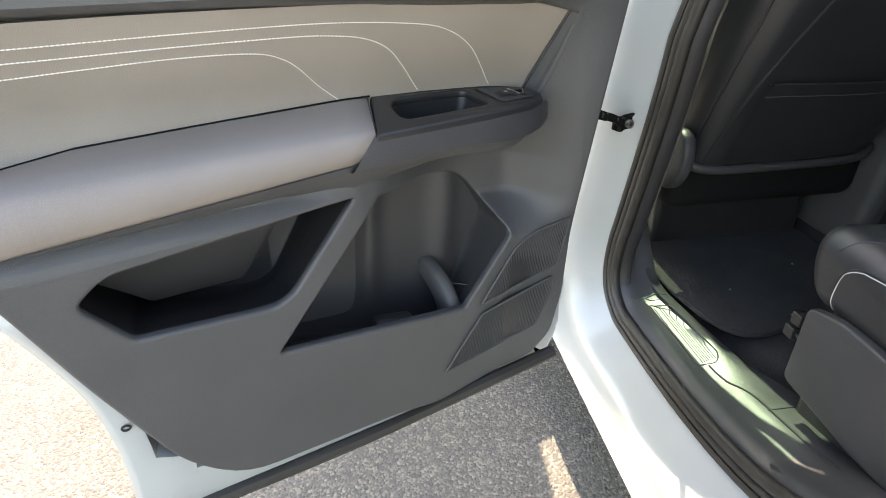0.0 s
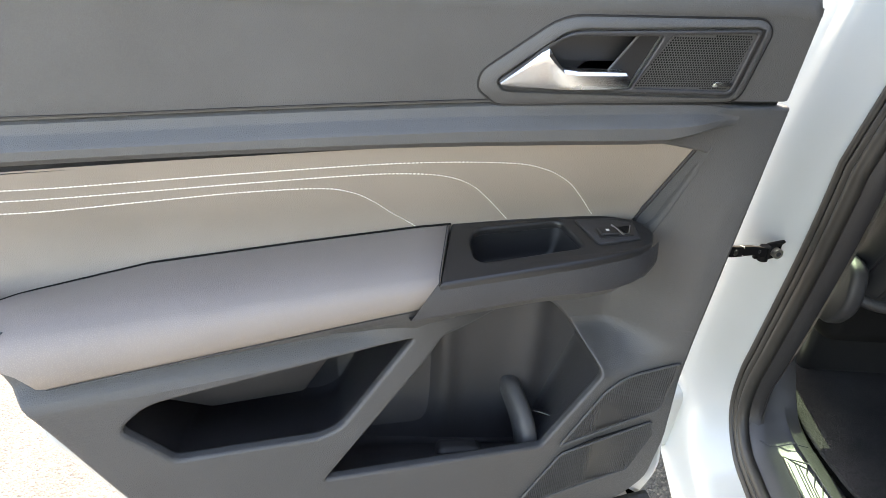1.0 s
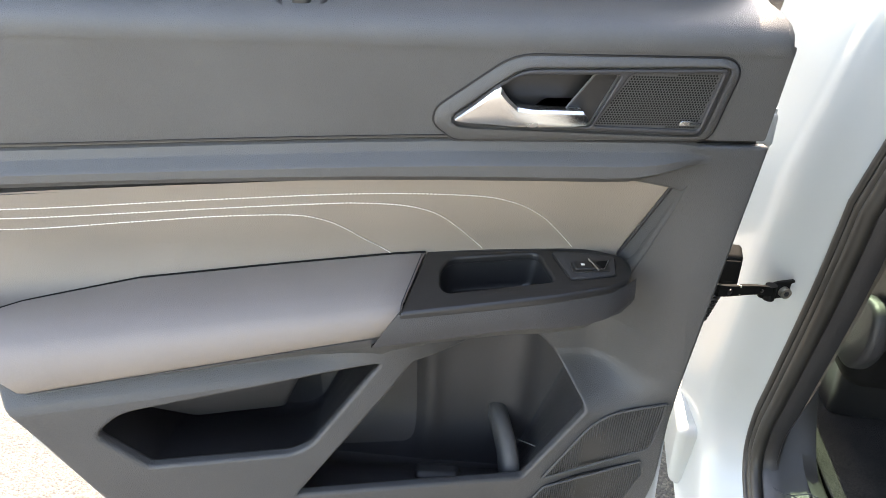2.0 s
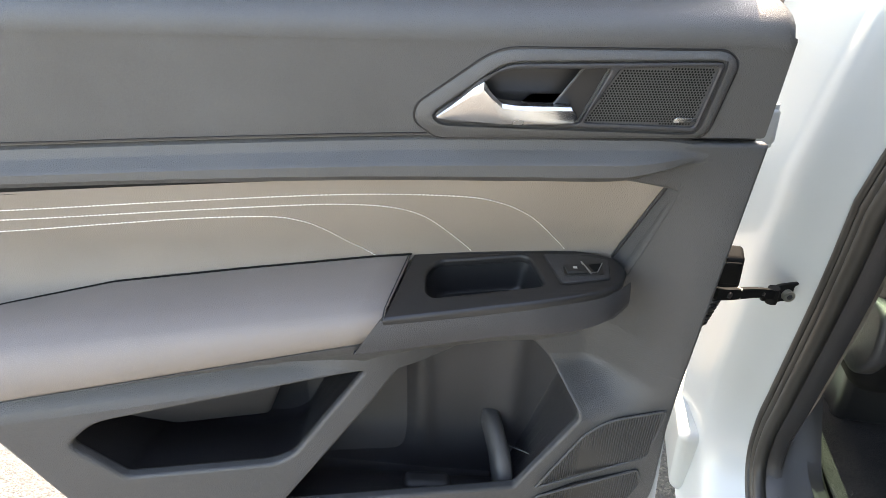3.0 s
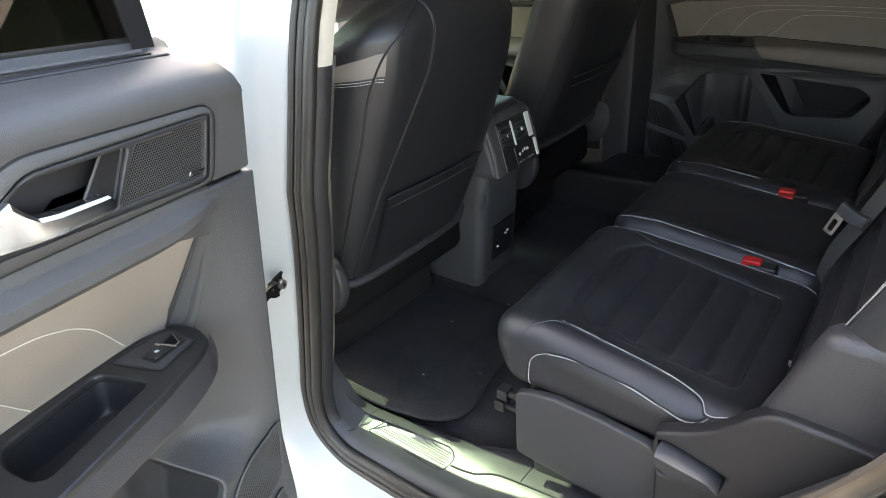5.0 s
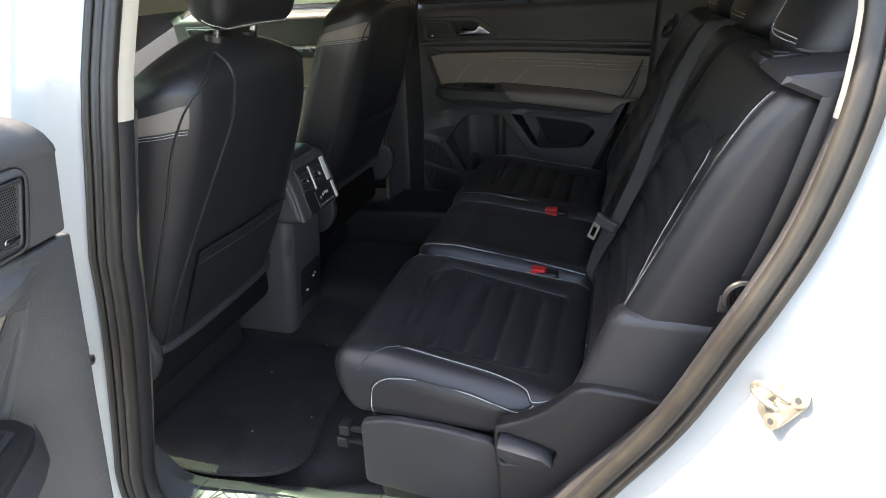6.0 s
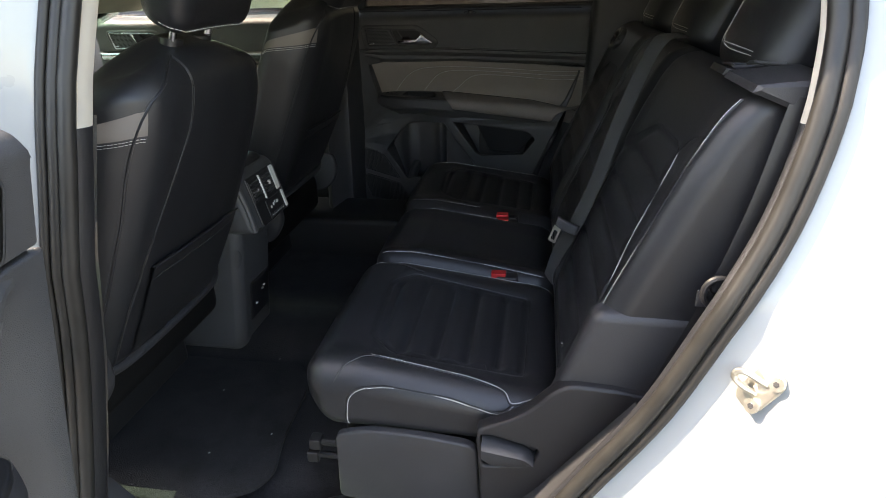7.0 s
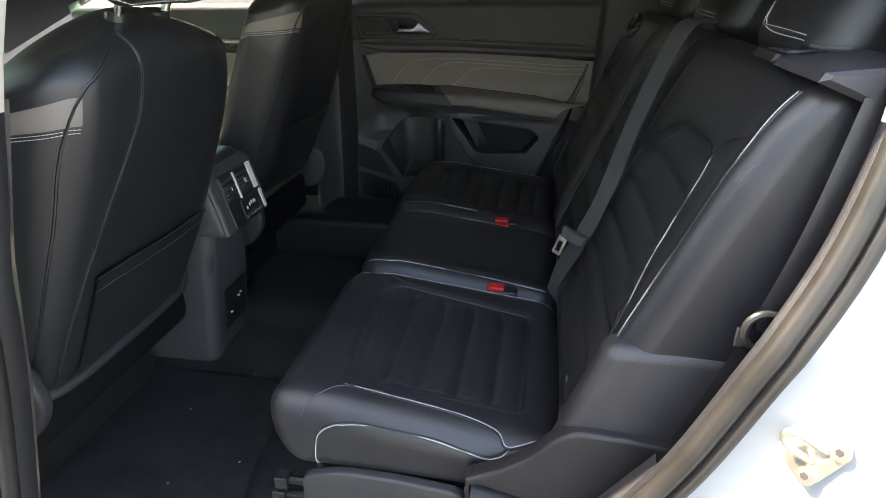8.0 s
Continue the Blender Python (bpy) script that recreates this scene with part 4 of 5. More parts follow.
# inner face of the middle pillar beside the front seat
post = []
for z in (0.44, 0.55, 0.7, 0.9, 1.1, 1.3):
    x = lerp(z, [0.44, 0.56, 0.66, 0.935, 1.168, 1.31], [-0.03, -0.03, -0.004, 0.066, 0.106, 0.127])
    y = 0.06 + lean_in(z) + 0.01 * step(z, 0.55, 0.75)
    post.append([(x + 0.016, y, z), (x - 0.01, y + 0.008, z), (x - 0.13, y + 0.008, z), (x - 0.15, y - 0.02, z)])
part("pillar_trim", loft(post, False, False), DARK, car, "dark plastic pillar trim", 60)
# door catch, check strap and hinges
catch_at, no = Vector((1.075, 0.0, 0.984)), Vector((-0.75, -0.55, 0.36)).normalized()
along = (Vector((0.62, 0, 0.78)) - no * Vector((0.62, 0, 0.78)).dot(no)).normalized()
across = no.cross(along).normalized()


def on_catch(a, b, d):
    return catch_at + along * (0.88 * a) + across * (0.88 * b) + no * (d + 0.004)


catch = part("striker_plate", warp(plate(rounded([(-0.038, -0.014), (-0.026, -0.022), (0.026, -0.022), (0.038, -0.013), (0.038, 0.013), (0.026, 0.022), (-0.026, 0.022), (-0.038, 0.014)], 0.015, 4), (), 0.006, 0.0025, 3), on_catch), STEEL, side, "zinc plated striker plate")
part("striker_loop", tube(smooth([on_catch(-0.01, -0.002, 0.0), on_catch(-0.011, 0.012, 0.014), on_catch(-0.008, 0.024, 0.022), on_catch(0.002, 0.028, 0.024), on_catch(0.01, 0.02, 0.02), on_catch(0.012, 0.006, 0.01), on_catch(0.012, -0.004, 0.0)], 5), 0.0042, 8), STEEL, catch, "steel striker loop")
for a in (-0.025, 0.025):
    part("screw", tube([on_catch(a, -0.012, 0.0), on_catch(a, -0.012, 0.0045)], 0.0095, 14), STEEL, catch, "round screw head")
    part("screw_socket", tube([on_catch(a, -0.012, 0.004), on_catch(a, -0.012, 0.0052)], 0.004, 6), DARK, catch)
strap = thing("check_strap", (0.0, -0.03, 0.88), "black steel door check strap bolted to the pillar", "door stop")
arm = lambda t: Vector((0.02 + 0.124 * t, -0.018 - 0.116 * t, 0.904 + 0.075 * t + 0.003 * math.sin(5 * t)))
rings = []
for t in [j / 12 for j in range(13)]:
    h = lerp(t, [0, 0.12, 0.3, 1], [0.006, 0.0085, 0.0075, 0.009])
    c = arm(t)
    rings.append([c + Vector((0.0025, 0.0025, -h)), c + Vector((0.003, 0.003, 0)), c + Vector((0.0025, 0.0025, h)), c + Vector((-0.0025, -0.0025, h)), c + Vector((-0.0025, -0.0025, -h))])
part("strap_arm", loft(rings), MATTE, strap)
part("strap_mark", rbox((-0.0025, -0.0038, -0.0075), (0.0025, 0.0038, 0.0082), 0.0008, (1, 1, 1), lambda x, y, z: arm(0.66) + Vector((0.7 * x + 0.7 * y, 0.7 * y - 0.7 * x, z)), 1), PRINT, strap, "white paint mark")
for t, r in ((0.3, 0.0028), (0.84, 0.0048)):
    part("rivet", tube([arm(t) - Vector((0.0045, 0.0045, 0)), arm(t) + Vector((0.0045, 0.0045, 0))], r, 10), BLACK, strap, "black steel rivet")
bracket = plate(rounded([(-0.03, -0.008), (-0.028, 0.01), (-0.012, 0.0135), (0.0, 0.0165), (0.03, 0.0155), (0.03, 0.011), (0.024, 0.01), (0.024, -0.0145), (-0.004, -0.0145)], 0.0035, 3), (), 0.006, 0.0015)
part("strap_bracket", warp(bracket, lambda a, b, d: (0.018 - 0.4 * a + 0.9 * d, -0.014 + 0.9 * a + 0.4 * d, 0.905 + b)), MATTE, strap)
part("bracket_knuckle", tube([(0.025, -0.026, 0.894), (0.025, -0.026, 0.92)], 0.0085, 12), MATTE, strap, "black hinge knuckle")
part("bolt", tube([(0.012, -0.004, 0.9035), (0.022, -0.001, 0.9035)], 0.0088, 16), STEEL, strap, "bright steel bolt")
part("bolt_socket", tube([(0.0215, -0.0012, 0.9035), (0.0228, -0.0008, 0.9035)], 0.0045, 6), DARK, strap)
boot = thing("cable_boot", (-0.01, -0.08, 0.9), "black plastic cable boot between door and pillar", "cable boot")
part("boot_shell", rbox((-0.03, -0.115, 0.9), (0.0, -0.066, 0.956), 0.007, (2, 2, 3), lambda x, y, z: (x, y, z - 0.4 * (x + 0.015))), MATTE, boot)
for k in range(9):
    part("bellows_ring", tube([(0.012 + 0.0028 * k + 0.011 * math.cos(a), -0.102 - 0.0028 * k + 0.011 * math.sin(a), 0.897 - 0.0052 * k) for a in [2 * math.pi * j / 14 for j in range(14)]], 0.0032, 6, True), BLACK, boot, "black rubber bellows")
part("boot_rib", rbox((-0.002, -0.112, 0.906), (0.003, -0.07, 0.945), 0.002, (1, 1, 1)), MATTE, boot)
for z, tall in ((1.165, 0.024),):
    hinge = thing("door_hinge", (0.02, -0.09, z - tall), "white painted steel door hinge", "door hinge")
    part("hinge_leaf", rbox((0.0, -0.135, z - tall), (0.022, -0.07, z + tall), 0.006, (2, 2, 2), lambda x, y, zz: (x, y, zz + 0.25 * (x - 0.02))), WHITE, hinge)
    part("hinge_pin", tube([(0.01, -0.078, z - tall - 0.006), (0.01, -0.078, z + tall + 0.005)], 0.007, 10), WHITE, hinge)

# far side, roof, front and rear close the shell
far_wall = plate([(-2.0, 0.2), (2.2, 0.2), (2.2, 1.34), (-1.6, 1.34)], (), 0.04)
part("far_side", warp(far_wall, lambda x, z, d: (x, 1.92 - d, z)), WHITE, car)
for x0, x1, lx in ((-0.075, 0.02, 0.06), (0.93, 1.5, 0.04)):
    rings = []
    for t in (-0.06, 0, 0.02, 0.06, 0.12, 0.35, 0.7, 1.0):
        foot, zz = 0.025 * (1 - step(t, -0.06, 0.1)), 0.47 + 1.2 * t
        ya, yb, yc = (1.52 if x0 < 0 else 1.66) - 0.06 * t - foot, (1.6 if x0 < 0 else 1.68) - 0.08 * t - foot, 1.86 - 0.2 * t
        xa, xb = x0 + lx * t - foot, x1 + lx * t + foot
        rings.append([(xa, ya + 0.02, zz), (xa + 0.008, ya + 0.006, zz), (xa + 0.022, ya, zz), (xb - 0.03, yb, zz), (xb - 0.01, yb + 0.008, zz), (xb, yb + 0.03, zz), (xb, yc, zz), (xa, yc, zz)])
    part("pillar_trim", loft(rings), DARK, car, "dark plastic pillar trim")
part("far_sill", rbox((-0.8, 1.4, 0.42), (0.95, 1.6, 0.605), 0.02, (8, 4, 2), lambda x, y, z: (x, y, z + 0.3 * max(0, y - 1.5) + 0.5 * max(0, x - 0.6) ** 2)), SHELL, car, "black plastic sill trim")
part("far_lining", rbox((-1.9, 1.875, 0.42), (2.1, 1.895, 1.37), 0.004, (4, 1, 2)), DARK, car, "dark side lining")
roof_bend = lambda x, y, z: (x, y, z + 0.02 - 0.12 * ((y - 0.86) / 0.86) ** 2)
part("roof", rbox((-0.34, 0.15, 1.66), (2.1, 1.6, 1.74), 0.03, (8, 8, 1), roof_bend), WHITE, car, "white roof")
part("headliner", rbox((-0.32, 0.13, 1.625), (2.1, 1.6, 1.65), 0.01, (6, 6, 1), roof_bend), HEADLINER, car, "beige fabric headliner")
# unseen far roof edge, added to keep sun off the far door
part("roof_rail", rbox((-0.4, 1.52, 1.6), (2.1, 1.86, 1.7), 0.03, (6, 3, 2), roof_bend), HEADLINER, car, "unseen beige roof edge that blocks sun")
# unseen slab under the glass, added to keep sun off the cabin floor
part("sun_block_slab", rbox((-0.88, 0.36, 0.0), (-0.22, 1.7, 0.03), 0.012, (4, 6, 1), lambda x, y, z: (x, y, 1.61 + min(0.0, x + 0.34) * 0.42 + z)), HEADLINER, car, "unseen beige slab under the windscreen that blocks sun")
# unseen near roof edge, added to keep sun off the seat side trim
part("roof_rail", rbox((-0.34, 0.06, 1.59), (2.1, 0.22, 1.69), 0.02, (6, 2, 2)), WHITE, car, "unseen white roof edge that blocks sun")
# wing and front sill stay unseen; added and sized to block sun streaks
part("front_wing", rbox((-2.0, -0.21, 0.25), (-1.0, 0.0, 1.15), 0.04, (4, 2, 4)), WHITE, car, "unseen white front wing, oversized to block sun")
part("front_sill", rbox((-1.2, -0.1, 0.25), (-0.13, 0.13, 0.43), 0.02, (4, 2, 2)), WHITE, car)
part("cargo_wall", rbox((2.0, 0.05, 0.4), (2.1, 1.7, 1.05), 0.02), DARK, car)
part("tailgate_glass", rbox((2.03, 0.1, 1.05), (2.045, 1.66, 1.62), 0.004, (1, 1, 1)), PRIVACY, car, "dark tinted tailgate glass")
part("bulkhead", rbox((-1.75, 0.05, 0.3), (-1.6, 1.75, 1.0), 0.03), DARK, car)
part("dashboard", rbox((-1.6, 0.05, 0.75), (-0.95, 1.7, 1.06), 0.08, (4, 6, 2)), DARK, car, "black dashboard")
shield = plate(rounded([(-0.34, 0.02), (-0.34, 1.64), (-1.55, 1.74), (-1.55, -0.04)], 0.06, 4), (), 0.005)
part("windscreen", warp(shield, lambda x, y, d: (x, y, 1.645 + (x + 0.34) * 0.42 + d)), WINDSCREEN, car, "pale green windscreen")
part("underbody", rbox((-1.8, 0.12, 0.2), (2.1, 1.72, 0.3), 0.02), BLACK, car)
part("rear_side_glass", rbox((1.02, 1.76, 1.33), (2.1, 1.775, 1.66), 0.003, (1, 1, 1)), PRIVACY, car, "dark tinted glass")
part("rear_side_glass", rbox((1.3, 0.06, 1.34), (2.1, 0.075, 1.6), 0.003, (1, 1, 1)), PRIVACY, car, "dark tinted glass")

# cabin floor
floor = thing("cabin_floor", (0.2, 0.8, 0.44), "black carpeted cabin floor with a floor mat", "car floor")
rows = []
for x in np.linspace(-1.6, 2.0, 37):
    rows.append([(x, y, z) for y, z in ((0.09, 0.40), (0.2, 0.42), (0.24, 0.455), (0.3, 0.458), (0.6, 0.458), (0.66, 0.47), (0.72, 0.505), (0.9, 0.505), (0.96, 0.47), (1.1, 0.458), (1.45, 0.458), (1.6, 0.48), (1.78, 0.5))])
part("carpet", loft(rows, False, False), CARPET, floor, "black loop carpet", 60)
mat_line = rounded([(-0.4, 0.142), (0.04, 0.146), (0.16, 0.168), (0.215, 0.2), (0.236, 0.25), (0.21, 0.36), (0.2, 0.56), (0.15, 0.64), (-0.4, 0.64)], 0.05, 5)
part("floor_mat", warp(plate(mat_line, (), 0.012, 0.004), lambda x, y, d: (x, y, 0.473 + d + 0.002 * math.sin(9 * x) * math.sin(11 * y))), CARPET, floor, "black carpet floor mat")
random.seed(4)
for k, (x, y) in enumerate([(0.073, 0.653), (0.06, 0.282), (-0.02, 0.5), (0.18, 0.36)]):
    lint = thing("lint_fleck", (x, y, 0.474), "tiny white fleck of lint on the floor mat", "lint")
    a = random.uniform(0, 3)
    part("fibre", tube([(x - 0.002 * math.cos(a), y - 0.003 * math.sin(a), 0.4745), (x, y, 0.4762), (x + 0.002 * math.cos(a), y + 0.003 * math.sin(a), 0.4745)], 0.0006, 5), PRINT, lint)

sill = thing("sill_trim", (0.3, 0.1, 0.43), "black plastic sill trim with a ribbed scuff plate", "sill trim")


def sill_up(x):
    return lerp(x, [-0.16, -0.07, -0.02, 0.03, 0.4, 0.57, 0.71, 0.8, 0.95], [0.24, 0.09, 0.03, 0.0, 0.0, 0.03, 0.1, 0.19, 0.4])


def sill_wide(x):
    return lerp(x, [-0.16, 0.0, 0.2, 0.3, 0.4, 0.5, 0.6], [0.128, 0.138, 0.162, 0.178, 0.216, 0.228, 0.23])


rings = []
for x in np.linspace(-0.16, 0.95, 56):
    up, wide = sill_up(x) + 0.012 * step(x, 0.31, 0.42), sill_wide(x)
    rings.append([(x, 0.036, 0.43 + up), (x, 0.044, 0.442 + up), (x, 0.07, 0.447 + up), (x, 0.098, 0.45 + up), (x, 0.112, 0.456 + up), (x, 0.13, 0.462 + up * 0.9), (x, wide - 0.03, 0.468 + up * 0.7), (x, wide - 0.006, 0.466 + up * 0.5), (x, wide + 0.002, 0.458 + up * 0.4), (x, wide + 0.006, 0.42)])
cover = part("sill_cover", loft(rings, False, False), SATIN, sill, "", 60)
scuff = rounded([(0.05, 0.083), (0.1, 0.122), (0.265, 0.135), (0.285, 0.12), (0.275, 0.083)], 0.014, 4)
part("scuff_plate", tube(lay([(x, y, 0.47) for x, y in scuff], cover, 0.0), 0.0016, 6, True), BLACK, sill)
for y, xa, xb in [(0.088 + 0.0052 * k, 0.07 + 0.004 * k, 0.272) for k in range(8)] + [(0.196 + 0.006 * k, 0.46, 0.6) for k in range(5)]:
    part("scuff_rib", tube(lay([(xa + (xb - xa) * t / 8, y, 0.47 + sill_up(xa + (xb - xa) * t / 8)) for t in range(9)], cover, 0.0), 0.001, 5), BLACK, sill)
groove = smooth([(0.285, 0.1, 0.47), (0.33, 0.104, 0.475), (0.38, 0.122, 0.485), (0.43, 0.128, 0.49), (0.5, 0.128, 0.5), (0.6, 0.128, 0.53)], 6)
part("groove", tube(lay(groove, cover, 0.0), 0.0022, 6), BLACK, sill)
for a, b in (((0.03, 0.05), (0.05, 0.18)), ((0.445, 0.128), (0.45, 0.22))):
    part("joint", tube(lay([(a[0] + (b[0] - a[0]) * t / 8, a[1] + (b[1] - a[1]) * t / 8, 0.47) for t in range(9)], cover, 0.0), 0.0013, 5), BLACK, sill)


# ---- rear seats ----
def seam(pname, path, ob, parent, r=0.0016, thread=True, gap=0.004, up=(0, 0, 1)):
    """A sewn seam on upholstery: a dark fold and, beside it, a row of pale thread."""
    line = smooth(path, 8)
    part(pname, tube(lay(line, ob, 0.0001), r, 6), BLACK, parent)
    if thread:
        part("stitching", stitches(lay([p + Vector(up).normalized() * gap for p in line], ob, 0.0007), 0.0052, 0.0045, 0.0008), THREAD, parent, "white stitching")


def rear_cushion(label, y0, y1, x0=0.385, near=False, quilted=True):
    seat = thing("rear_seat", (x0 + 0.24, (y0 + y1) / 2, 0.47), label, "car seat", "rear seats")
    w, long = y1 - y0, 0.845 - x0
    inset = rounded([(x0 + 0.105, y0 + w * 0.76), (x0 + 0.15, y0 + w * 0.85), (x0 + 0.415, y0 + w * 0.81), (x0 + 0.41, y0 + w * 0.21), (x0 + 0.17, y0 + w * 0.2), (x0 + 0.12, y0 + w * 0.31)], 0.012, 4)

    def shape(x, y, z):
        s, t = (x - x0) / long, (y - y0) / w
        top = (z - 0.695) / 0.155
        nose = max(0.0, 1 - s * 4)
        zz = z - 0.068 * s * top - 0.02 * nose * top
        edge = bump_at(t, 0.1, 0.1) + bump_at(t, 0.92, 0.1)
        zz += 0.012 * top * edge
        if top > 0.8 and quilted:
            d = poly_dist((x, y), inset)
            if d > -0.02:
                groove = -0.0105 * (1 - abs(math.sin(math.pi * (x - x0 - 0.185) / 0.06))) ** 1.7 * step(d, 0.004, 0.016)
                zz += -0.006 * bump_at(d, 0.0, 0.006) - 0.002 * step(d, -0.004, 0.008) + groove
        xx = x + 0.05 * max(0, 0.5 - top) * nose + 0.02 * nose * abs(2 * t - 1) ** 3
        yy = y + 0.012 * (1 - top) * (1 if t < 0.5 else -1)
        return (xx, yy, zz)
    cushion = part("cushion", rbox((x0, y0, 0.695), (x0 + long, y1, 0.85), 0.052, (84, 56 if near else 30, 5), shape, 6), LEATHER, seat, "black leather cushion with quilted centre", 80)
    if quilted:
        part("inset_seam", tube(lay([(a, b, 0.86 - 0.15 * (a - x0)) for a, b in inset], cushion, 0.0003), 0.0011, 5, True), BLACK, seat)
    part("seat_frame", rbox((x0 + 0.08, y0 + 0.03, 0.462), (x0 + 0.45, y1 - 0.01, 0.72), 0.02, (2, 2, 2)), BLACK, seat)
    return seat, cushion


near_seat, near_cushion = rear_cushion("black leather rear seat with white stitching and side valance", 0.142, 0.615, 0.362, near=True)
mid_seat, mid_cushion = rear_cushion("narrow black leather middle rear seat", 0.622, 0.985, 0.372, quilted=False)
far_seat, far_cushion = rear_cushion("black leather rear seat beside the closed door", 0.99, 1.465, 0.36)
seam("seam", [(0.44, 0.145, 0.82), (0.46, 0.17, 0.85), (0.50, 0.203, 0.845), (0.56, 0.21, 0.84)], near_cushion, near_seat, thread=False)
seam("seam", [(0.50, 0.203, 0.845), (0.6, 0.197, 0.835), (0.68, 0.19, 0.82), (0.74, 0.175, 0.806), (0.757, 0.16, 0.79), (0.79, 0.17, 0.79), (0.834, 0.19, 0.79)], near_cushion, near_seat, up=(0, 1, 0.3))
seam("seam", [(0.456, 0.14, 0.70), (0.459, 0.14, 0.755), (0.47, 0.14, 0.795), (0.5, 0.14, 0.816), (0.56, 0.14, 0.821), (0.65, 0.14, 0.808), (0.72, 0.14, 0.786), (0.745, 0.145, 0.788), (0.757, 0.16, 0.79)], near_cushion, near_seat, up=(0.5, -0.1, -0.6))
seam("seam", [(0.384, 0.2, 0.82), (0.384, 0.2, 0.74)], near_cushion, near_seat, thread=False)
seam("seam", [(0.40, 0.6, 0.85), (0.5, 0.6, 0.85), (0.65, 0.6, 0.83), (0.84, 0.6, 0.8)], near_cushion, near_seat, up=(0, -1, 0.2))
seam("seam", [(0.43, 0.59, 0.86), (0.49, 0.565, 0.86), (0.535, 0.545, 0.86)], near_cushion, near_seat, thread=False)
seam("seam", [(0.39, 0.65, 0.85), (0.5, 0.648, 0.85), (0.65, 0.645, 0.83), (0.82, 0.64, 0.8)], mid_cushion, mid_seat, up=(0, -1, 0.2))
seam("seam", [(0.39, 0.965, 0.85), (0.5, 0.965, 0.85), (0.65, 0.965, 0.83), (0.7, 0.965, 0.82)], mid_cushion, mid_seat, up=(0, -1, 0.2))
seam("seam", [(0.4, 1.44, 0.87), (0.5, 1.44, 0.86), (0.65, 1.44, 0.84), (0.78, 1.44, 0.81)], far_cushion, far_seat, up=(0, -1, 0.2))
seam("seam", [(0.4, 1.02, 0.87), (0.5, 1.02, 0.86), (0.62, 1.02, 0.84)], far_cushion, far_seat, up=(0, -1, 0.2))
# perforated strip beside the quilting
dots = [((0.575 + 0.2 * i / 60, 0.243 + 0.0035 * j, 0.84), (0.575 + 0.2 * i / 60 + 0.001, 0.243 + 0.0035 * j, 0.84)) for i in range(61) for j in range(3)]
part("perforation", join(*[tube(lay(d, near_cushion, -0.0002), 0.0007, 4) for d in dots]), BLACK, near_seat)
valance = plate(rounded([(0.432, 0.55), (0.438, 0.706), (0.50, 0.724), (0.60, 0.722), (0.685, 0.712), (0.7, 0.7), (0.708, 0.54), (0.60, 0.535)], [0.015, 0.012, 0.03, 0.03, 0.015, 0.01, 0.01, 0.02], 4), (), 0.02, 0.005, 3)
part("seat_valance", warp(valance, lambda x, z, d: (x, 0.136 - d + 0.06 * max(0, 0.62 - z) ** 1.0, z)), DARK, near_seat, "black plastic side valance")
for z, x1 in ((0.592, 0.362), (0.625, 0.37)):
    rail = part("seat_rail", tube([(0.5, 0.2, z), (x1 + 0.01, 0.2, z)], 0.007, 8), BLACK, near_seat)
    part("rail_end", rbox((x1 - 0.012, 0.187, z - 0.012), (x1 + 0.012, 0.213, z + 0.012), 0.003), BLACK, near_seat)
# side trim behind the valance, with the slide lever
shoulder = plate(rounded([(0.71, 0.5), (0.702, 0.735), (0.7, 0.758), (0.754, 0.784), (0.785, 0.806), (0.826, 0.852), (0.852, 0.868), (0.925, 0.864), (1.0, 0.85), (0.9, 0.6)], [0.01, 0.012, 0.006, 0.03, 0.04, 0.03, 0.02, 0.01, 0.01, 0.05], 4),
                 (rounded([(0.706, 0.746), (0.722, 0.75), (0.808, 0.727), (0.797, 0.694), (0.712, 0.68)], 0.008, 3),), 0.03, 0.006, 3)
part("recliner_cover", warp(diced(shoulder, 0.03, 0.03), lambda x, z, d: (0.02 + 0.974 * x, 0.105 - d, 0.038 + 0.974 * z)), SHELL, near_seat, "black plastic recliner cover", 40, True)
part("lever_recess", rbox((0.71, 0.122, 0.68), (0.82, 0.14, 0.775), 0.004), BLACK, near_seat)
rings = []
for t in [k / 10 for k in range(11)]:
    x = 0.712 + 0.087 * t
    top, low = 0.744 - 0.024 * t - 0.01 * step(t, 0.8, 1.0), lerp(t, [0, 0.2, 0.8, 1], [0.708, 0.694, 0.69, 0.697])
    out = 0.084 + 0.01 * t
    top, low = top + 0.018, low + 0.018
    rings.append([(x, 0.124, top - 0.002), (x, out + 0.008, top), (x, out, top - 0.008), (x, out + 0.002, (top + low) / 2), (x, out + 0.01, low), (x, 0.124, low + 0.004)])
part("slide_lever", loft(rings), DARK, near_seat, "black seat adjustment lever", 50)
for x, y, z in ((0.69, 0.995, 0.808), (0.692, 0.962, 0.806), (0.705, 0.619, 0.803)):
    b = thing("belt_buckle", (x + 0.02, y, z - 0.03), "black belt buckle with a red release button", "belt buckle", "belt buckles")
    part("buckle_body", rbox((x - 0.008, y - 0.016, z - 0.04), (x + 0.045, y + 0.016, z + 0.002), 0.006, (2, 2, 2)), BLACK, b)
    part("release_button", rbox((x - 0.02, y - 0.012, z - 0.012), (x + 0.016, y + 0.012, z + 0.009), 0.003, (1, 2, 1)), RED, b, "red release button")


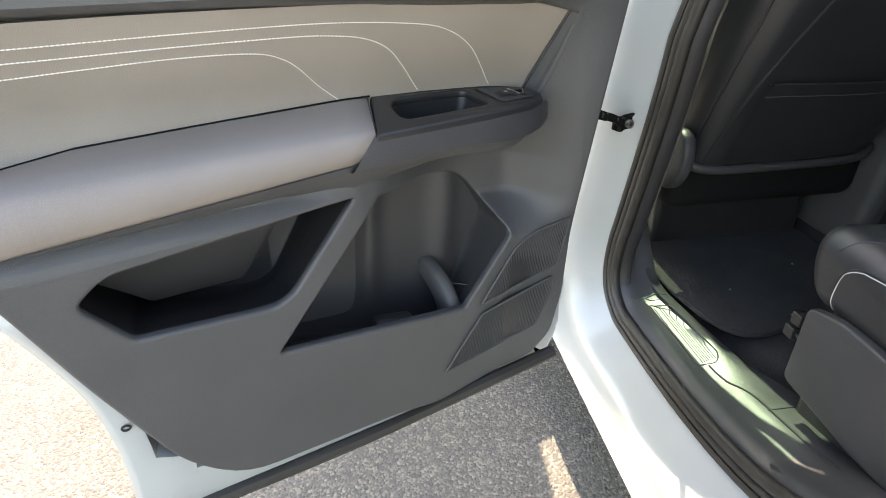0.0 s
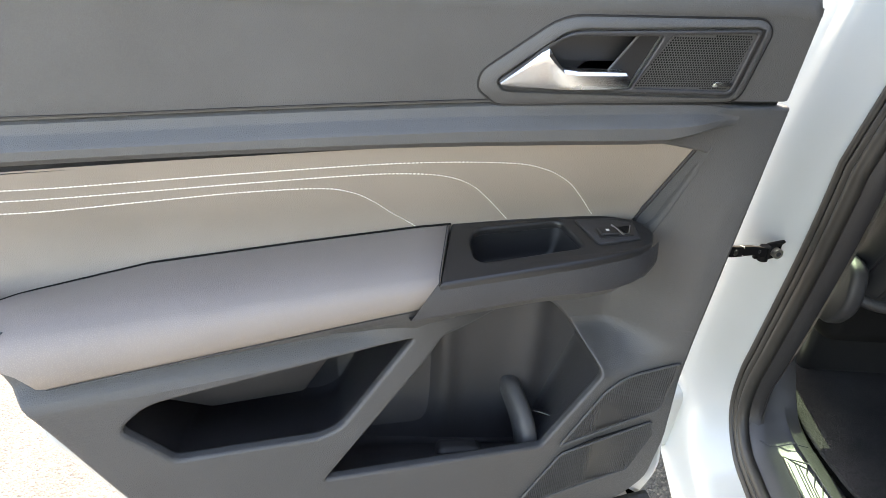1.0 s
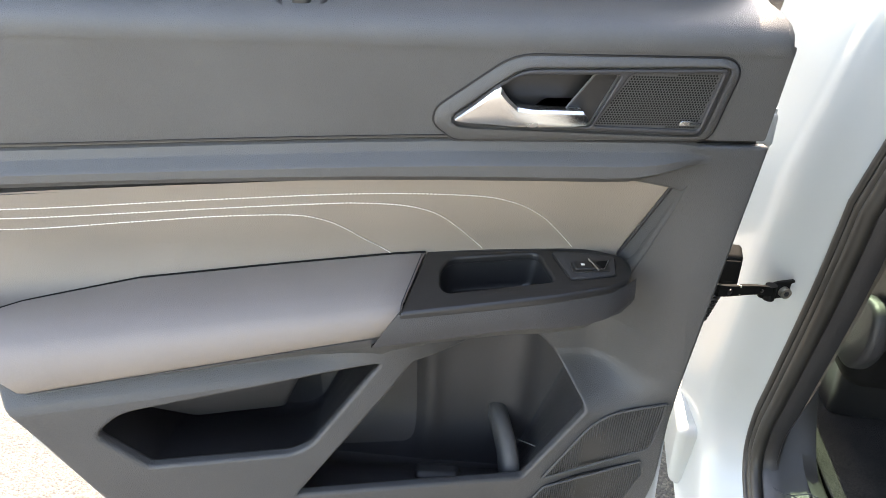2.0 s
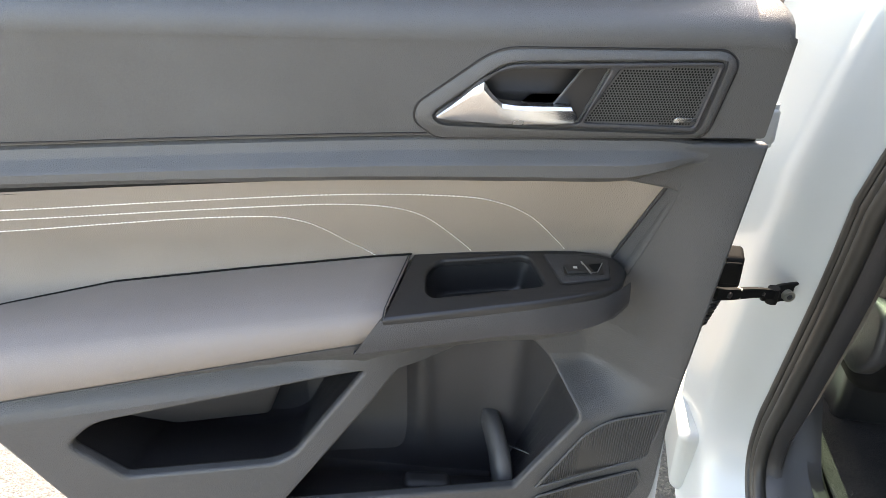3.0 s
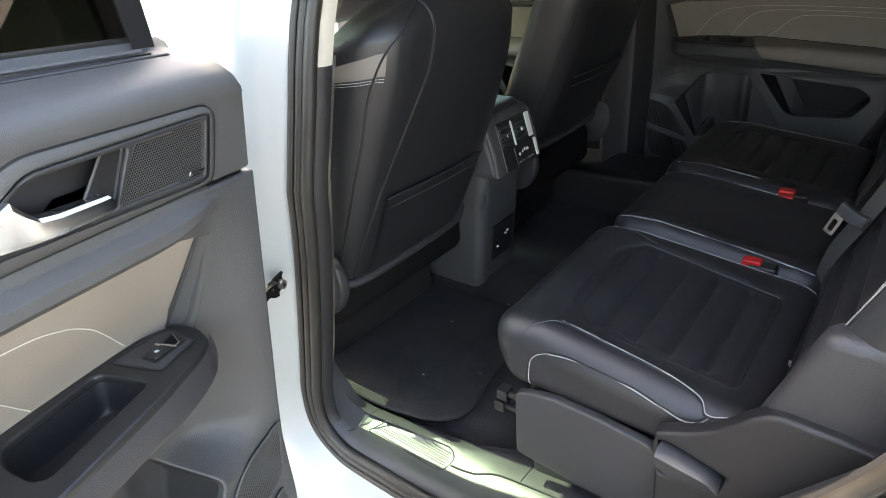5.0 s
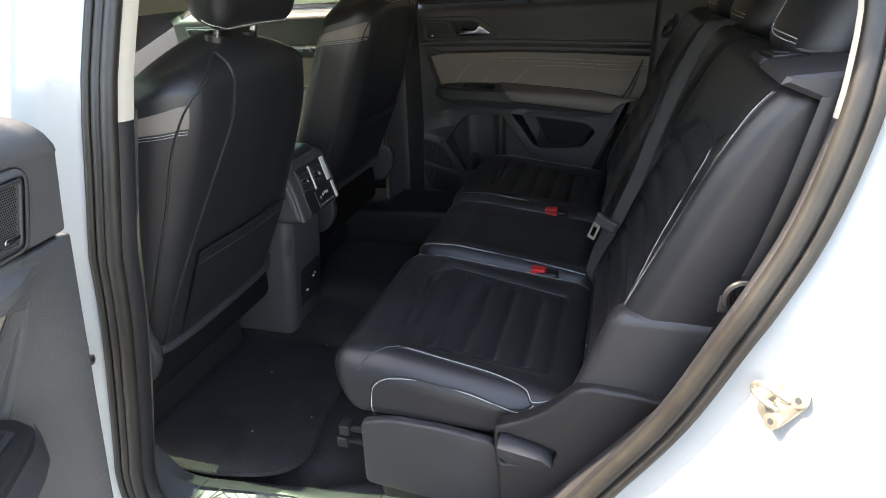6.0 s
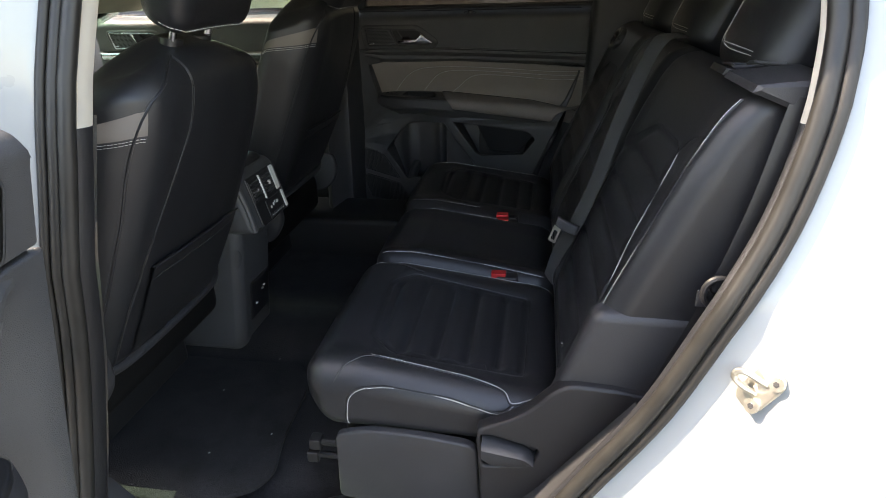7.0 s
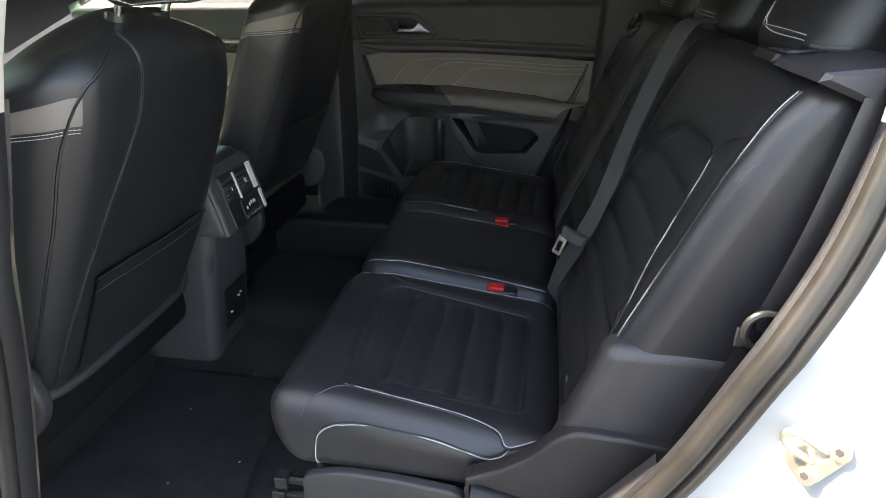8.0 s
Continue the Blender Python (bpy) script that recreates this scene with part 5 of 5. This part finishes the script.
def rear_back(seat, y0, y1, near=False):
    w = y1 - y0
    ps = lambda s, t: (s, y0 + w * t)
    inset = rounded([ps(0.03, 0.2), ps(0.03, 0.9), ps(0.365, 0.96), ps(0.442, 0.68), ps(0.448, 0.3), ps(0.29, 0.27), ps(0.175, 0.17)], 0.025, 4)

    def world_of(s, y, d):
        return (0.822 + 0.385 * s - 0.923 * d, y, 0.805 + 0.923 * s + 0.385 * d)

    def shape(s, y, d):
        t = (y - y0) / w
        front = (d + 0.2) / 0.2
        edge = bump_at(t, 0.06, 0.09) + bump_at(t, 1.0, 0.09)
        dd = d + 0.013 * front * edge * lerp(s, [0, 0.1, 0.45, 0.57], [0.3, 1, 1, 0.3])
        if front > 0.85:
            k = poly_dist((s, y), inset)
            if k > -0.02:
                dd += -0.007 * bump_at(k, 0.0, 0.009) - 0.002 * step(k, -0.004, 0.01) + -0.0105 * (1 - abs(math.sin(math.pi * (s - 0.1) / 0.07))) ** 1.7 * step(k, 0.004, 0.018)
        dd -= 0.022 * max(0.0, (s - 0.51) / 0.08) ** 2 * front
        return world_of(s, y, dd)
    back = part("backrest", rbox((0.0, y0, -0.2), (0.588, y1, 0.0), 0.034, (84 if near else 50, 64 if near else 30, 4), shape, 6), LEATHER, seat, "black leather backrest with quilted centre", 80)
    part("inset_seam", tube(lay([world_of(a, b, 0.02) for a, b in inset], back, 0.0003), 0.0011, 5, True), BLACK, seat)
    mid = (y0 + y1) / 2 + 0.02

    def head(s, y, d):
        k = 1 - 0.25 * ((y - mid) / 0.13) ** 2
        return world_of(0.6 + (s - 0.6), y, -0.13 + (d + 0.13) * k)
    hr = part("headrest", rbox((0.578, mid - 0.13, -0.15), (0.79, mid + 0.13, -0.02), 0.045, (10, 14, 6), head, 5), LEATHER, seat, "black leather headrest", 80)
    def hem(k):
        return smooth([world_of(0.79, mid + 0.086 + k, 0.03), world_of(0.7, mid + 0.088 + k, 0.03), world_of(0.645 - 0.4 * k, mid + 0.082 + k, 0.03), world_of(0.618 - k, mid + 0.055 + 0.6 * k, 0.02), world_of(0.605 - k, mid + 0.005, 0.02), world_of(0.603 - k, mid - 0.1, 0.02)], 10)
    for k in (0.0, 0.009):
        part("stitching", stitches(lay(hem(k), hr, 0.0008), 0.0056, 0.0048, 0.0009), THREAD, seat, "white stitching")
    part("headrest_seam", tube(lay(hem(0.0045), hr, 0.0002), 0.0012, 6), BLACK, seat)
    for dy in (-0.06, 0.06):
        part("headrest_post", tube([world_of(0.54, mid + dy, -0.09), world_of(0.64, mid + dy, -0.09)], 0.006, 8), CHROME, seat)
    return back, world_of


near_back, back_at = rear_back(near_seat, 0.125, 0.6, True)
mid_back, _ = rear_back(mid_seat, 0.61, 0.975)
far_back, _ = rear_back(far_seat, 0.985, 1.46)
seam("seam", [back_at(0.06, 0.13, 0.0), back_at(0.12, 0.132, 0.03), back_at(0.2, 0.144, 0.03), back_at(0.3, 0.148, 0.03), back_at(0.42, 0.15, 0.03), back_at(0.568, 0.146, 0.02)], near_back, near_seat, up=(-0.5, 0.7, 0))
seam("seam", [back_at(0.16, 0.21, 0.02), back_at(0.29, 0.25, 0.02), back_at(0.37, 0.256, 0.02), back_at(0.444, 0.258, 0.02)], near_back, near_seat, up=(-0.5, -0.7, 0))
seam("seam", [back_at(0.16, 0.21, 0.02), back_at(0.185, 0.165, 0.03), back_at(0.2, 0.14, 0.03)], near_back, near_seat, thread=False)
seam("seam", [back_at(0.446, 0.26, 0.02), back_at(0.48, 0.225, 0.02), back_at(0.5, 0.15, 0.03)], near_back, near_seat, thread=False)
seam("seam", [back_at(0.56, 0.66, 0.0), back_at(0.3, 0.65, 0.02), back_at(0.05, 0.65, 0.02)], mid_back, mid_seat)
seam("seam", [back_at(0.56, 0.93, 0.0), back_at(0.3, 0.93, 0.02), back_at(0.05, 0.93, 0.02)], mid_back, mid_seat, thread=False)
# release handle on the shoulder of the near back


def shoulder_block(ys, low, top, lean):
    """A block on the shoulder of the seat back with a sloping front, drawn along y."""
    rings = []
    for k, y in enumerate(ys):
        e = 0.006 if k in (0, len(ys) - 1) else 0.0
        prof = [(low + e, 0.008 - e), (low + 0.01, 0.007 - e), (top - 0.008 - e, -lean + 0.004 - e), (top - e, -lean - 0.014), (top - e, -0.19), (low + e, -0.19)]
        rings.append([back_at(a, y, d) for a, d in prof])
    return loft(rings)


cap = part("shoulder_cap", shoulder_block((0.102, 0.107, 0.15, 0.19, 0.23, 0.236), 0.57, 0.622, 0.06), DARK, near_seat, "black plastic release housing", 28)
# solid block, darker than the cap to stand in for shade in the recess
part("release_well", shoulder_block((0.237, 0.242, 0.27, 0.31, 0.316), 0.572, 0.596, 0.03), SHELL, cap, "solid dark block standing for the shaded release recess", 28)
rim = [(0.586, 0.306, -0.006), (0.588, 0.27, -0.006), (0.588, 0.244, -0.006), (0.6, 0.244, -0.03), (0.6, 0.27, -0.05), (0.598, 0.304, -0.045)]
part("well_rim", tube([back_at(*p) for p in smooth(rim, 5, True)], 0.0022, 6, True), DARK, cap)
part("release_handle", rbox((0.588, 0.25, -0.085), (0.606, 0.3, -0.032), 0.006, (3, 5, 3), lambda s, y, d: back_at(s - 0.12 * (d + 0.05), y, d)), BLACK, cap, "seat back release handle")
part("handle_edge", tube([back_at(0.604, 0.264, -0.03), back_at(0.606, 0.248, -0.036), back_at(0.616, 0.238, -0.06)], 0.0022, 6), TRIM, cap)
anchor = part("isofix_tag", moved(rbox((-0.002, -0.004, -0.0035), (0.002, 0.004, 0.0035), 0.001), Matrix.Translation(Vector(back_at(0.075, 0.225, 0.012)))), WEBBING, near_seat, "small grey child seat tag")

# belts
belt = thing("seat_belt", (0.85, 0.62, 0.8), "grey seat belt hanging with its buckle tongue", "seat belt")
line = smooth([back_at(0.6, 0.61, 0.0), back_at(0.565, 0.605, 0.036), back_at(0.41, 0.588, 0.034), back_at(0.27, 0.56, 0.022), back_at(0.17, 0.556, 0.018), back_at(0.08, 0.58, 0.016), back_at(0.0, 0.61, 0.0)], 8)
part("webbing", loft([[p + Vector((0.009, -0.023, -0.003)), p + Vector((-0.002, 0, 0.0)), p + Vector((-0.009, 0.02, 0.003)), p + Vector((0.002, 0, 0.002))] for p in line]), WEBBING, belt, "grey woven webbing")
grip_at, grip_a, grip_b = Vector((0.854, 0.55, 0.966)), Vector((0.8, -0.55, -0.24)).normalized(), Vector((0.3, 0.03, 0.95)).normalized()
grip_n = grip_a.cross(grip_b).normalized()
if grip_n.y > 0:
    grip_n = -grip_n


def on_grip(a, b, d):
    return grip_at + grip_a * (0.8 * a) + grip_b * (0.8 * b) + grip_n * d


tongue = part("tongue", rbox((-0.034, -0.014, -0.006), (0.034, 0.016, 0.008), 0.006, (4, 2, 1), lambda a, b, d: on_grip(a, b + 4.0 * a * a, d)), DARK, belt, "black tongue grip")
part("tongue_plate", warp(plate(rounded([(-0.036, -0.058), (-0.012, -0.058), (-0.01, -0.008), (-0.034, -0.008)], 0.005, 3), (rounded([(-0.03, -0.05), (-0.018, -0.05), (-0.017, -0.022), (-0.029, -0.022)], 0.003, 2),), 0.003, 0.001), lambda a, b, d: on_grip(a, b, d + 0.006)), STEEL, belt, "steel tongue plate")
outer = thing("seat_belt", (1.06, 0.07, 0.9), "black seat belt hanging beside the rear seat", "seat belt")
line = smooth([(1.1, 0.1, 1.33), (1.07, 0.09, 1.18), (1.03, 0.085, 1.04), (0.985, 0.09, 0.9)], 8)
part("webbing", loft([[p + Vector((-0.022, 0.004, 0)), p + Vector((0, -0.001, 0)), p + Vector((0.022, 0.004, 0)), p + Vector((0, 0.007, 0))] for p in line]), BLACK, outer)
part("tongue", moved(rbox((-0.026, -0.006, -0.012), (0.024, 0.008, 0.012), 0.006, (3, 2, 2)), Matrix.Translation((1.045, 0.083, 1.085))), SHELL, outer, "black tongue grip")
part("tongue_loop", tube([(1.03 + 0.02 * math.cos(a), 0.078, 1.075 + 0.022 * math.sin(a)) for a in [2 * math.pi * k / 20 for k in range(20)]], 0.0045, 8, True, up=(0, 1, 0)), BLACK, outer, "round black loop")
part("tongue_plate", rbox((1.004, 0.082, 1.05), (1.018, 0.086, 1.075), 0.002, (1, 1, 1)), DARK, outer)
guide = thing("belt_guide", (0.96, 0.81, 1.32), "black plastic belt guide on the seat back", "belt guide")
part("guide_loop", tube([(0.955 + 0.01 * math.sin(a), 0.81 + 0.035 * math.cos(a), 1.335 + 0.018 * math.sin(a)) for a in [2 * math.pi * k / 18 for k in range(18)]], 0.008, 8, True), BLACK, guide)
# moulded wheel arch trim beside the seat back
arch = thing("wheel_arch_trim", (0.95, 0.09, 0.75), "black moulded plastic wheel arch trim", "trim panel")
part("arch_panel", rbox((0.83, 0.12, 0.74), (1.2, 0.17, 1.008), 0.018, (10, 3, 6), lambda x, y, z: (x + 0.35 * (z - 0.868), y, z - 0.06 * max(0, x - 0.93))), DARK, arch)
part("arch_back", rbox((1.2, 0.085, 0.9), (1.6, 0.12, 1.36), 0.02, (4, 2, 4)), DARK, arch)


# ---- front seats ----
def front_seat(y0, y1, label, near, lift=0.0):
    seat = thing("front_seat", (-0.15, (y0 + y1) / 2, 0.47), label, "car seat", "front seats")
    w, c = y1 - y0, (y0 + y1) / 2

    def narrow(s):
        return lerp(s, [0, 0.3, 0.55, 0.68, 0.745], [0.95, 1.0, 1.0, 0.94, 0.82])

    def taper(s, y):
        outer = (y < c) if near else (y > c)
        return 0.17 - (0.07 * (1 - step(s, 0.35, 0.6)) if outer else 0.0)

    def back(s, y, d):
        t = (y - c) / (w / 2)
        rear = (d + 0.15) / 0.15
        dd = d - 0.02 * abs(t) ** 3 * rear + 0.014 * math.sin(math.pi * min(1, max(0, s / 0.75))) * rear - 0.03 * max(0, (s - 0.6) / 0.15) ** 2 * rear
        dd += 0.006 * bump_at(abs(t), 0.74, 0.16) * rear
        s -= (0.018 + 0.125 * (1 - rear)) * max(0.0, (s - 0.5) / 0.245) ** 1.6 * min(1.0, abs(t)) ** 2.2
        return (-0.095 + 0.387 * s + 0.922 * dd, c + (y - c) * narrow(s) * (1 - taper(s, y) * max(0.0, rear)), lift + 0.66 + 0.922 * s - 0.387 * dd)

    def rear_at(s, y, d=0.0):
        return (s, c + (y - c) / (narrow(s) * (1 - taper(s, y))), d)
    br = part("backrest", rbox((0.075, y0, -0.15), (0.745, y1, 0.0), 0.05, (30, 26, 5), back, 8), LEATHER, seat, "black leather backrest", 80)
    # near-black block; its colour stands in for the shade under the seat
    part("cushion", rbox((-0.65, y0 + 0.02, 0.62), (-0.09, y1 - 0.02, 0.775), 0.04, (6, 6, 3), None, 4), MATTE, seat, "cushion block in near black for under-seat shade", 80)
    part("seat_base", rbox((-0.6, y0 + 0.06, 0.46), (-0.2, y1 - 0.06, 0.62), 0.02), BLACK, seat)

    # grey band round the outer side
    for side_y in ((y0, -1), (y1, 1)):
        yy, sg = side_y
        def level(z, slope):
            """A level line along the side, from the front to the piping."""
            line = []
            for d, more in [(d, -0.002) for d in np.linspace(-0.15, -0.002, 14)] + [(0.0, 0.01), (0.0, 0.02)]:
                low, high = 0.4, 0.745
                for _ in range(24):
                    mid = (low + high) / 2
                    if back(mid, yy - sg * more, d)[2] < z + slope * d:
                        low = mid
                    else:
                        high = mid
                line.append(back(low, yy - sg * more, d))
            return line
        rows = [lay(level(lift + 1.241 + 0.041 * k / 4, 0.05 + 0.15 * k / 4), br, 0.0014) for k in range(5)]
        part("side_band", loft(rows, False, False), GREYBAND, seat, "grey leather band", 60)
        for z in (lift + 1.236, lift + 1.231):
            part("stitching", stitches(lay(smooth(level(z, 0.04), 4), br, 0.0008), 0.0056, 0.0046, 0.0008), THREAD, seat, "pale stitching")
    def mirror(path):
        return path if near else [(s, 2 * c - y) for s, y in path]
    def over(s):
        return lerp(s, [0.72, 0.75], [0.01, -0.03])
    def welt(path, r, mat, pname):
        part(pname, tube(lay(smooth([back(*rear_at(s, y, over(s))) for s, y in path], 8), br, 0.0006), r, 6), mat, seat)
    for line in ([(0.1, 0.158), (0.25, 0.156), (0.45, 0.163), (0.56, 0.168), (0.63, 0.182), (0.68, 0.21), (0.715, 0.25), (0.735, 0.286), (0.75, 0.325)], [(0.1, 0.654), (0.25, 0.658), (0.45, 0.657), (0.6, 0.655), (0.68, 0.64), (0.73, 0.58)]):
        line = [(s, y + y0 - 0.14) for s, y in line]
        welt(line, 0.0024, LEATHER, "edge_piping")
        path = lay(smooth([back(*rear_at(s, y - 0.007 if y < c else y + 0.007, over(s))) for s, y in line], 8), br, 0.0008)
        part("edge_stitching", stitches(path, 0.0074, 0.005, 0.0008), WEBBING, seat, "grey stitching")
    inner = mirror([(0.75, y0 + 0.184), (0.725, y0 + 0.187), (0.68, y0 + 0.184), (0.61, y0 + 0.17), (0.52, y0 + 0.138), (0.43, y0 + 0.106), (0.34, y0 + 0.083), (0.22, y0 + 0.068), (0.1, y0 + 0.064)])
    welt(inner, 0.0016, BLACK, "seam")
    welt([(s, y + 0.004) for s, y in inner], 0.0006, WEBBING, "seam_edge")
    # map pocket: its own pad, proud of the back
    rows = []
    for t in np.linspace(0, 1, 16):
        y = y0 + 0.105 + (w - 0.22) * t
        top = 0.346 - 0.012 * t + 0.02 * max(0.0, t - 0.7)
        rows.append(lay([back(*rear_at(0.1 + (top - 0.1) * k / 8, y, 0.02)) for k in range(9)], br, 0.0))
        rows[-1] = [q + Vector((0.004 + 0.008 * (k / 8), 0, 0)) for k, q in enumerate(rows[-1])] + [rows[-1][-1] + Vector((0.002, 0, -0.001))]
    part("map_pocket", loft(rows, False, False), LEATHER, seat, "black leather map pocket", 60)
    part("pocket_hem", tube([r[8] + Vector((0.001, 0, 0.0)) for r in rows], 0.0028, 6), LEATHER, seat)
    part("pocket_seam", tube([r[7] + Vector((0.0018, 0, 0.0)) for r in rows], 0.001, 5), WEBBING, seat)
    part("back_lower_bar", tube(smooth([back(*rear_at(0.098, y0 + 0.045, -0.012)), back(*rear_at(0.09, y0 + 0.1, -0.004)), back(*rear_at(0.09, c, -0.002)), back(*rear_at(0.09, y1 - 0.1, -0.004)), back(*rear_at(0.098, y1 - 0.045, -0.012))], 6), 0.0125, 10), DARK, seat, "dark plastic lower bar")
    # recliner cover at the side
    for yy, sg in ((y0, -1), (y1, 1)):
        disc = plate(rounded([(0.02, 0.085), (-0.06, 0.075), (-0.1, 0.0), (-0.06, -0.075), (0.02, -0.075), (0.055, 0.0)], 0.04, 6), (), 0.03, 0.01, 3)
        part("recliner_cover", warp(disc, lambda a, b, d: (-0.06 + a + 0.2 * b, yy + sg * (0.004 + d), 0.77 + b)), DARK, seat, "curved plastic recliner cover")

    def head(s, y, d):
        k = 1 - 0.2 * ((y - c) / 0.13) ** 2
        return (-0.095 + 0.387 * s + 0.922 * (d * k - 0.01), c + (y - c) * lerp(s, [0.775, 0.85, 0.98], [1.0, 1.05, 0.9]), 0.66 + 0.922 * s - 0.387 * d)
    hr = part("headrest", rbox((0.775, c - 0.13, -0.13), (0.98, c + 0.13, -0.02), 0.04, (10, 14, 6), head, 5), LEATHER, seat, "black leather headrest", 80)
    loop = [(0.786, c - 0.12, -0.075), (0.784, c - 0.11, -0.03), (0.784, c, -0.02), (0.784, c + 0.11, -0.03), (0.786, c + 0.12, -0.075)]
    part("stitching", stitches(lay(smooth([head(*p) for p in loop], 12), hr, 0.0009), 0.0074, 0.0056, 0.0014), THREAD, seat, "white stitching")
    part("stitching", stitches(lay(smooth([head(0.79, c + 0.03, -0.02), head(0.87, c + 0.02, -0.02), head(0.97, c + 0.03, -0.03)], 12), hr, 0.0006), 0.0068, 0.0048, 0.0007), DARK, seat)
    part("headrest_button", tube([head(0.87, c - 0.06, -0.012), head(0.87, c - 0.06, -0.004)], 0.014, 16), BLACK, seat, "round black button")
    for dy in (-0.065, 0.065):
        post = part("headrest_post", tube([back(0.7, c + dy, -0.075), head(0.8, c + dy, -0.075)], 0.007, 12), CHROME, seat, "chrome post")
        part("post_collar", tube([back(0.738, c + dy, -0.075), back(0.751, c + dy, -0.075)], 0.022, 16), BLACK, seat, "black collar")
    return seat


front_seat(0.14, 0.70, "black leather front seat with a grey band and map pocket", True)
front_seat(0.962, 1.522, "black leather front passenger seat with a grey band", False, 0.07)

# ---- centre console ----
console = thing("centre_console", (-0.1, 0.81, 0.5), "black centre console with rear air vents and climate display", "console")


def tilt(x, y, z):
    """The rear panel leans back towards the front seats."""
    return (x + 0.27 * (1.0 - z), y, z)


part("console_body", rbox((-0.9, 0.67, 0.47), (-0.03, 0.87, 0.93), 0.03, (4, 3, 3), lambda x, y, z: (x + 0.12 * (z - 0.6), y, z)), PANEL, console, "dark grey plastic console body")
part("armrest_lid", rbox((-0.5, 0.66, 0.985), (0.02, 0.85, 1.045), 0.03, (4, 4, 2)), LEATHER, console, "black leather armrest lid")
headpiece = part("console_head", rbox((-0.12, 0.642, 0.865), (0.036, 0.862, 1.03), 0.022, (3, 6, 5), tilt), PANEL, console, "dark plastic rear panel")
for y in (0.65, 0.856):
    part("side_strip", tube([tilt(0.03, y, 1.01), tilt(0.034, y, 0.94), tilt(0.03, y, 0.875)], 0.007 if y < 0.7 else 0.003, 8), TRIM, headpiece, "grey edge strip")
face_x = 0.0365
panel = part("vent_panel", rbox((face_x - 0.008, 0.685, 0.875), (face_x + 0.002, 0.848, 1.006), 0.004, (1, 2, 2), tilt), BLACK, headpiece, "gloss black vent panel")
for y0, y1 in ((0.69, 0.742), (0.758, 0.81)):
    vent = part("air_vent", rbox((face_x - 0.002, y0, 0.94), (face_x + 0.0035, y1, 1.0), 0.003, (1, 1, 1), tilt), BLACK, panel, "black air vent")
    for z in (0.95, 0.96, 0.97, 0.98, 0.99):
        part("slat", rbox((face_x, y0 + 0.004, z - 0.003), (face_x + 0.009, y1 - 0.004, z + 0.002), 0.0012, (1, 1, 1), tilt), DARK, vent)
    part("vent_tab", rbox((face_x + 0.006, (y0 + y1) / 2 - 0.004, 0.965), (face_x + 0.013, (y0 + y1) / 2 + 0.004, 0.976), 0.002, (1, 1, 1), tilt), CHROME, vent, "bright tab")
for y0, y1, z0, z1 in ((0.746, 0.752, 0.935, 1.0), (0.818, 0.838, 0.938, 1.004), (0.832, 0.843, 0.882, 0.93)):
    part("bright_strip", rbox((face_x, y0, z0), (face_x + 0.006, y1, z1), 0.002, (1, 1, 1), tilt), PRINT, panel, "pale satin strip")
display = part("climate_display", rbox((face_x, 0.735, 0.88), (face_x + 0.005, 0.82, 0.93), 0.003, (1, 1, 1), tilt), BLACK, panel, "small climate control display")
for y0, y1, z0 in ((0.765, 0.772, 0.908), (0.776, 0.781, 0.911), (0.785, 0.798, 0.909), (0.75, 0.757, 0.904)):
    part("display_bar", rbox((face_x + 0.004, y0, z0), (face_x + 0.0058, y1, z0 + 0.008), 0.0005, (1, 1, 1), tilt, 1), PRINT, display, "pale lit segment")
for k in range(5):
    part("climate_button", rbox((face_x + 0.003, 0.738 + 0.016 * k, 0.885), (face_x + 0.008, 0.75 + 0.016 * k, 0.894), 0.002, (1, 1, 1), tilt), DARK, display)
    part("button_mark", rbox((face_x + 0.0075, 0.741 + 0.016 * k, 0.889), (face_x + 0.0088, 0.746 + 0.016 * k, 0.891), 0.0003, (1, 1, 1), tilt, 1), PRINT, display)
socket = part("socket_recess", rbox((-0.045, 0.72, 0.55), (-0.026, 0.84, 0.68), 0.01, (1, 2, 2), lambda x, y, z: (x + 0.12 * (z - 0.6), y, z)), BLACK, console, "charging socket recess")
for y, z in ((0.75, 0.6), (0.79, 0.63), (0.80, 0.636)):
    part("socket_light", rbox((-0.029, y - 0.004, z - 0.002), (-0.023, y + 0.004, z + 0.002), 0.001, (1, 1, 1), lambda x, yy, zz: (x + 0.12 * (zz - 0.6) + 0.002, yy, zz), 1), PRINT, socket)

# ---- doors ----
near_door = make_door("rear_door", NEAR, "open rear car door with dark grey trim and beige insert")
make_door("rear_door", FAR, "closed rear car door with dark trim and beige insert", False)
make_door("front_door", FAR_FRONT, "closed front car door with dark trim", False, GREENGLASS)
near_front = make_door("front_door", NEAR_FRONT, "open front car door with dark grey trim", False, GREENGLASS)

# ---- true proportions of the cabin ----
CABIN = Matrix(((0.9729, 0.0067, -0.0226, 0.0080), (-0.0184, 0.9957, 0.0088, 0.0141), (0.0281, -0.0043, 0.9672, 0.0301), (0, 0, 0, 1)))
standing = {ground, hedge, wall, strap, boot, near_door, near_front}
for ob in list(scene.objects):
    top = ob
    while top.parent is not None:
        top = top.parent
    if ob.type == "MESH" and top not in standing and not top.name.startswith("door_hinge"):
        spot = home(ob)
        ob.data.transform(Matrix.Translation(-spot) @ CABIN @ Matrix.Translation(spot))
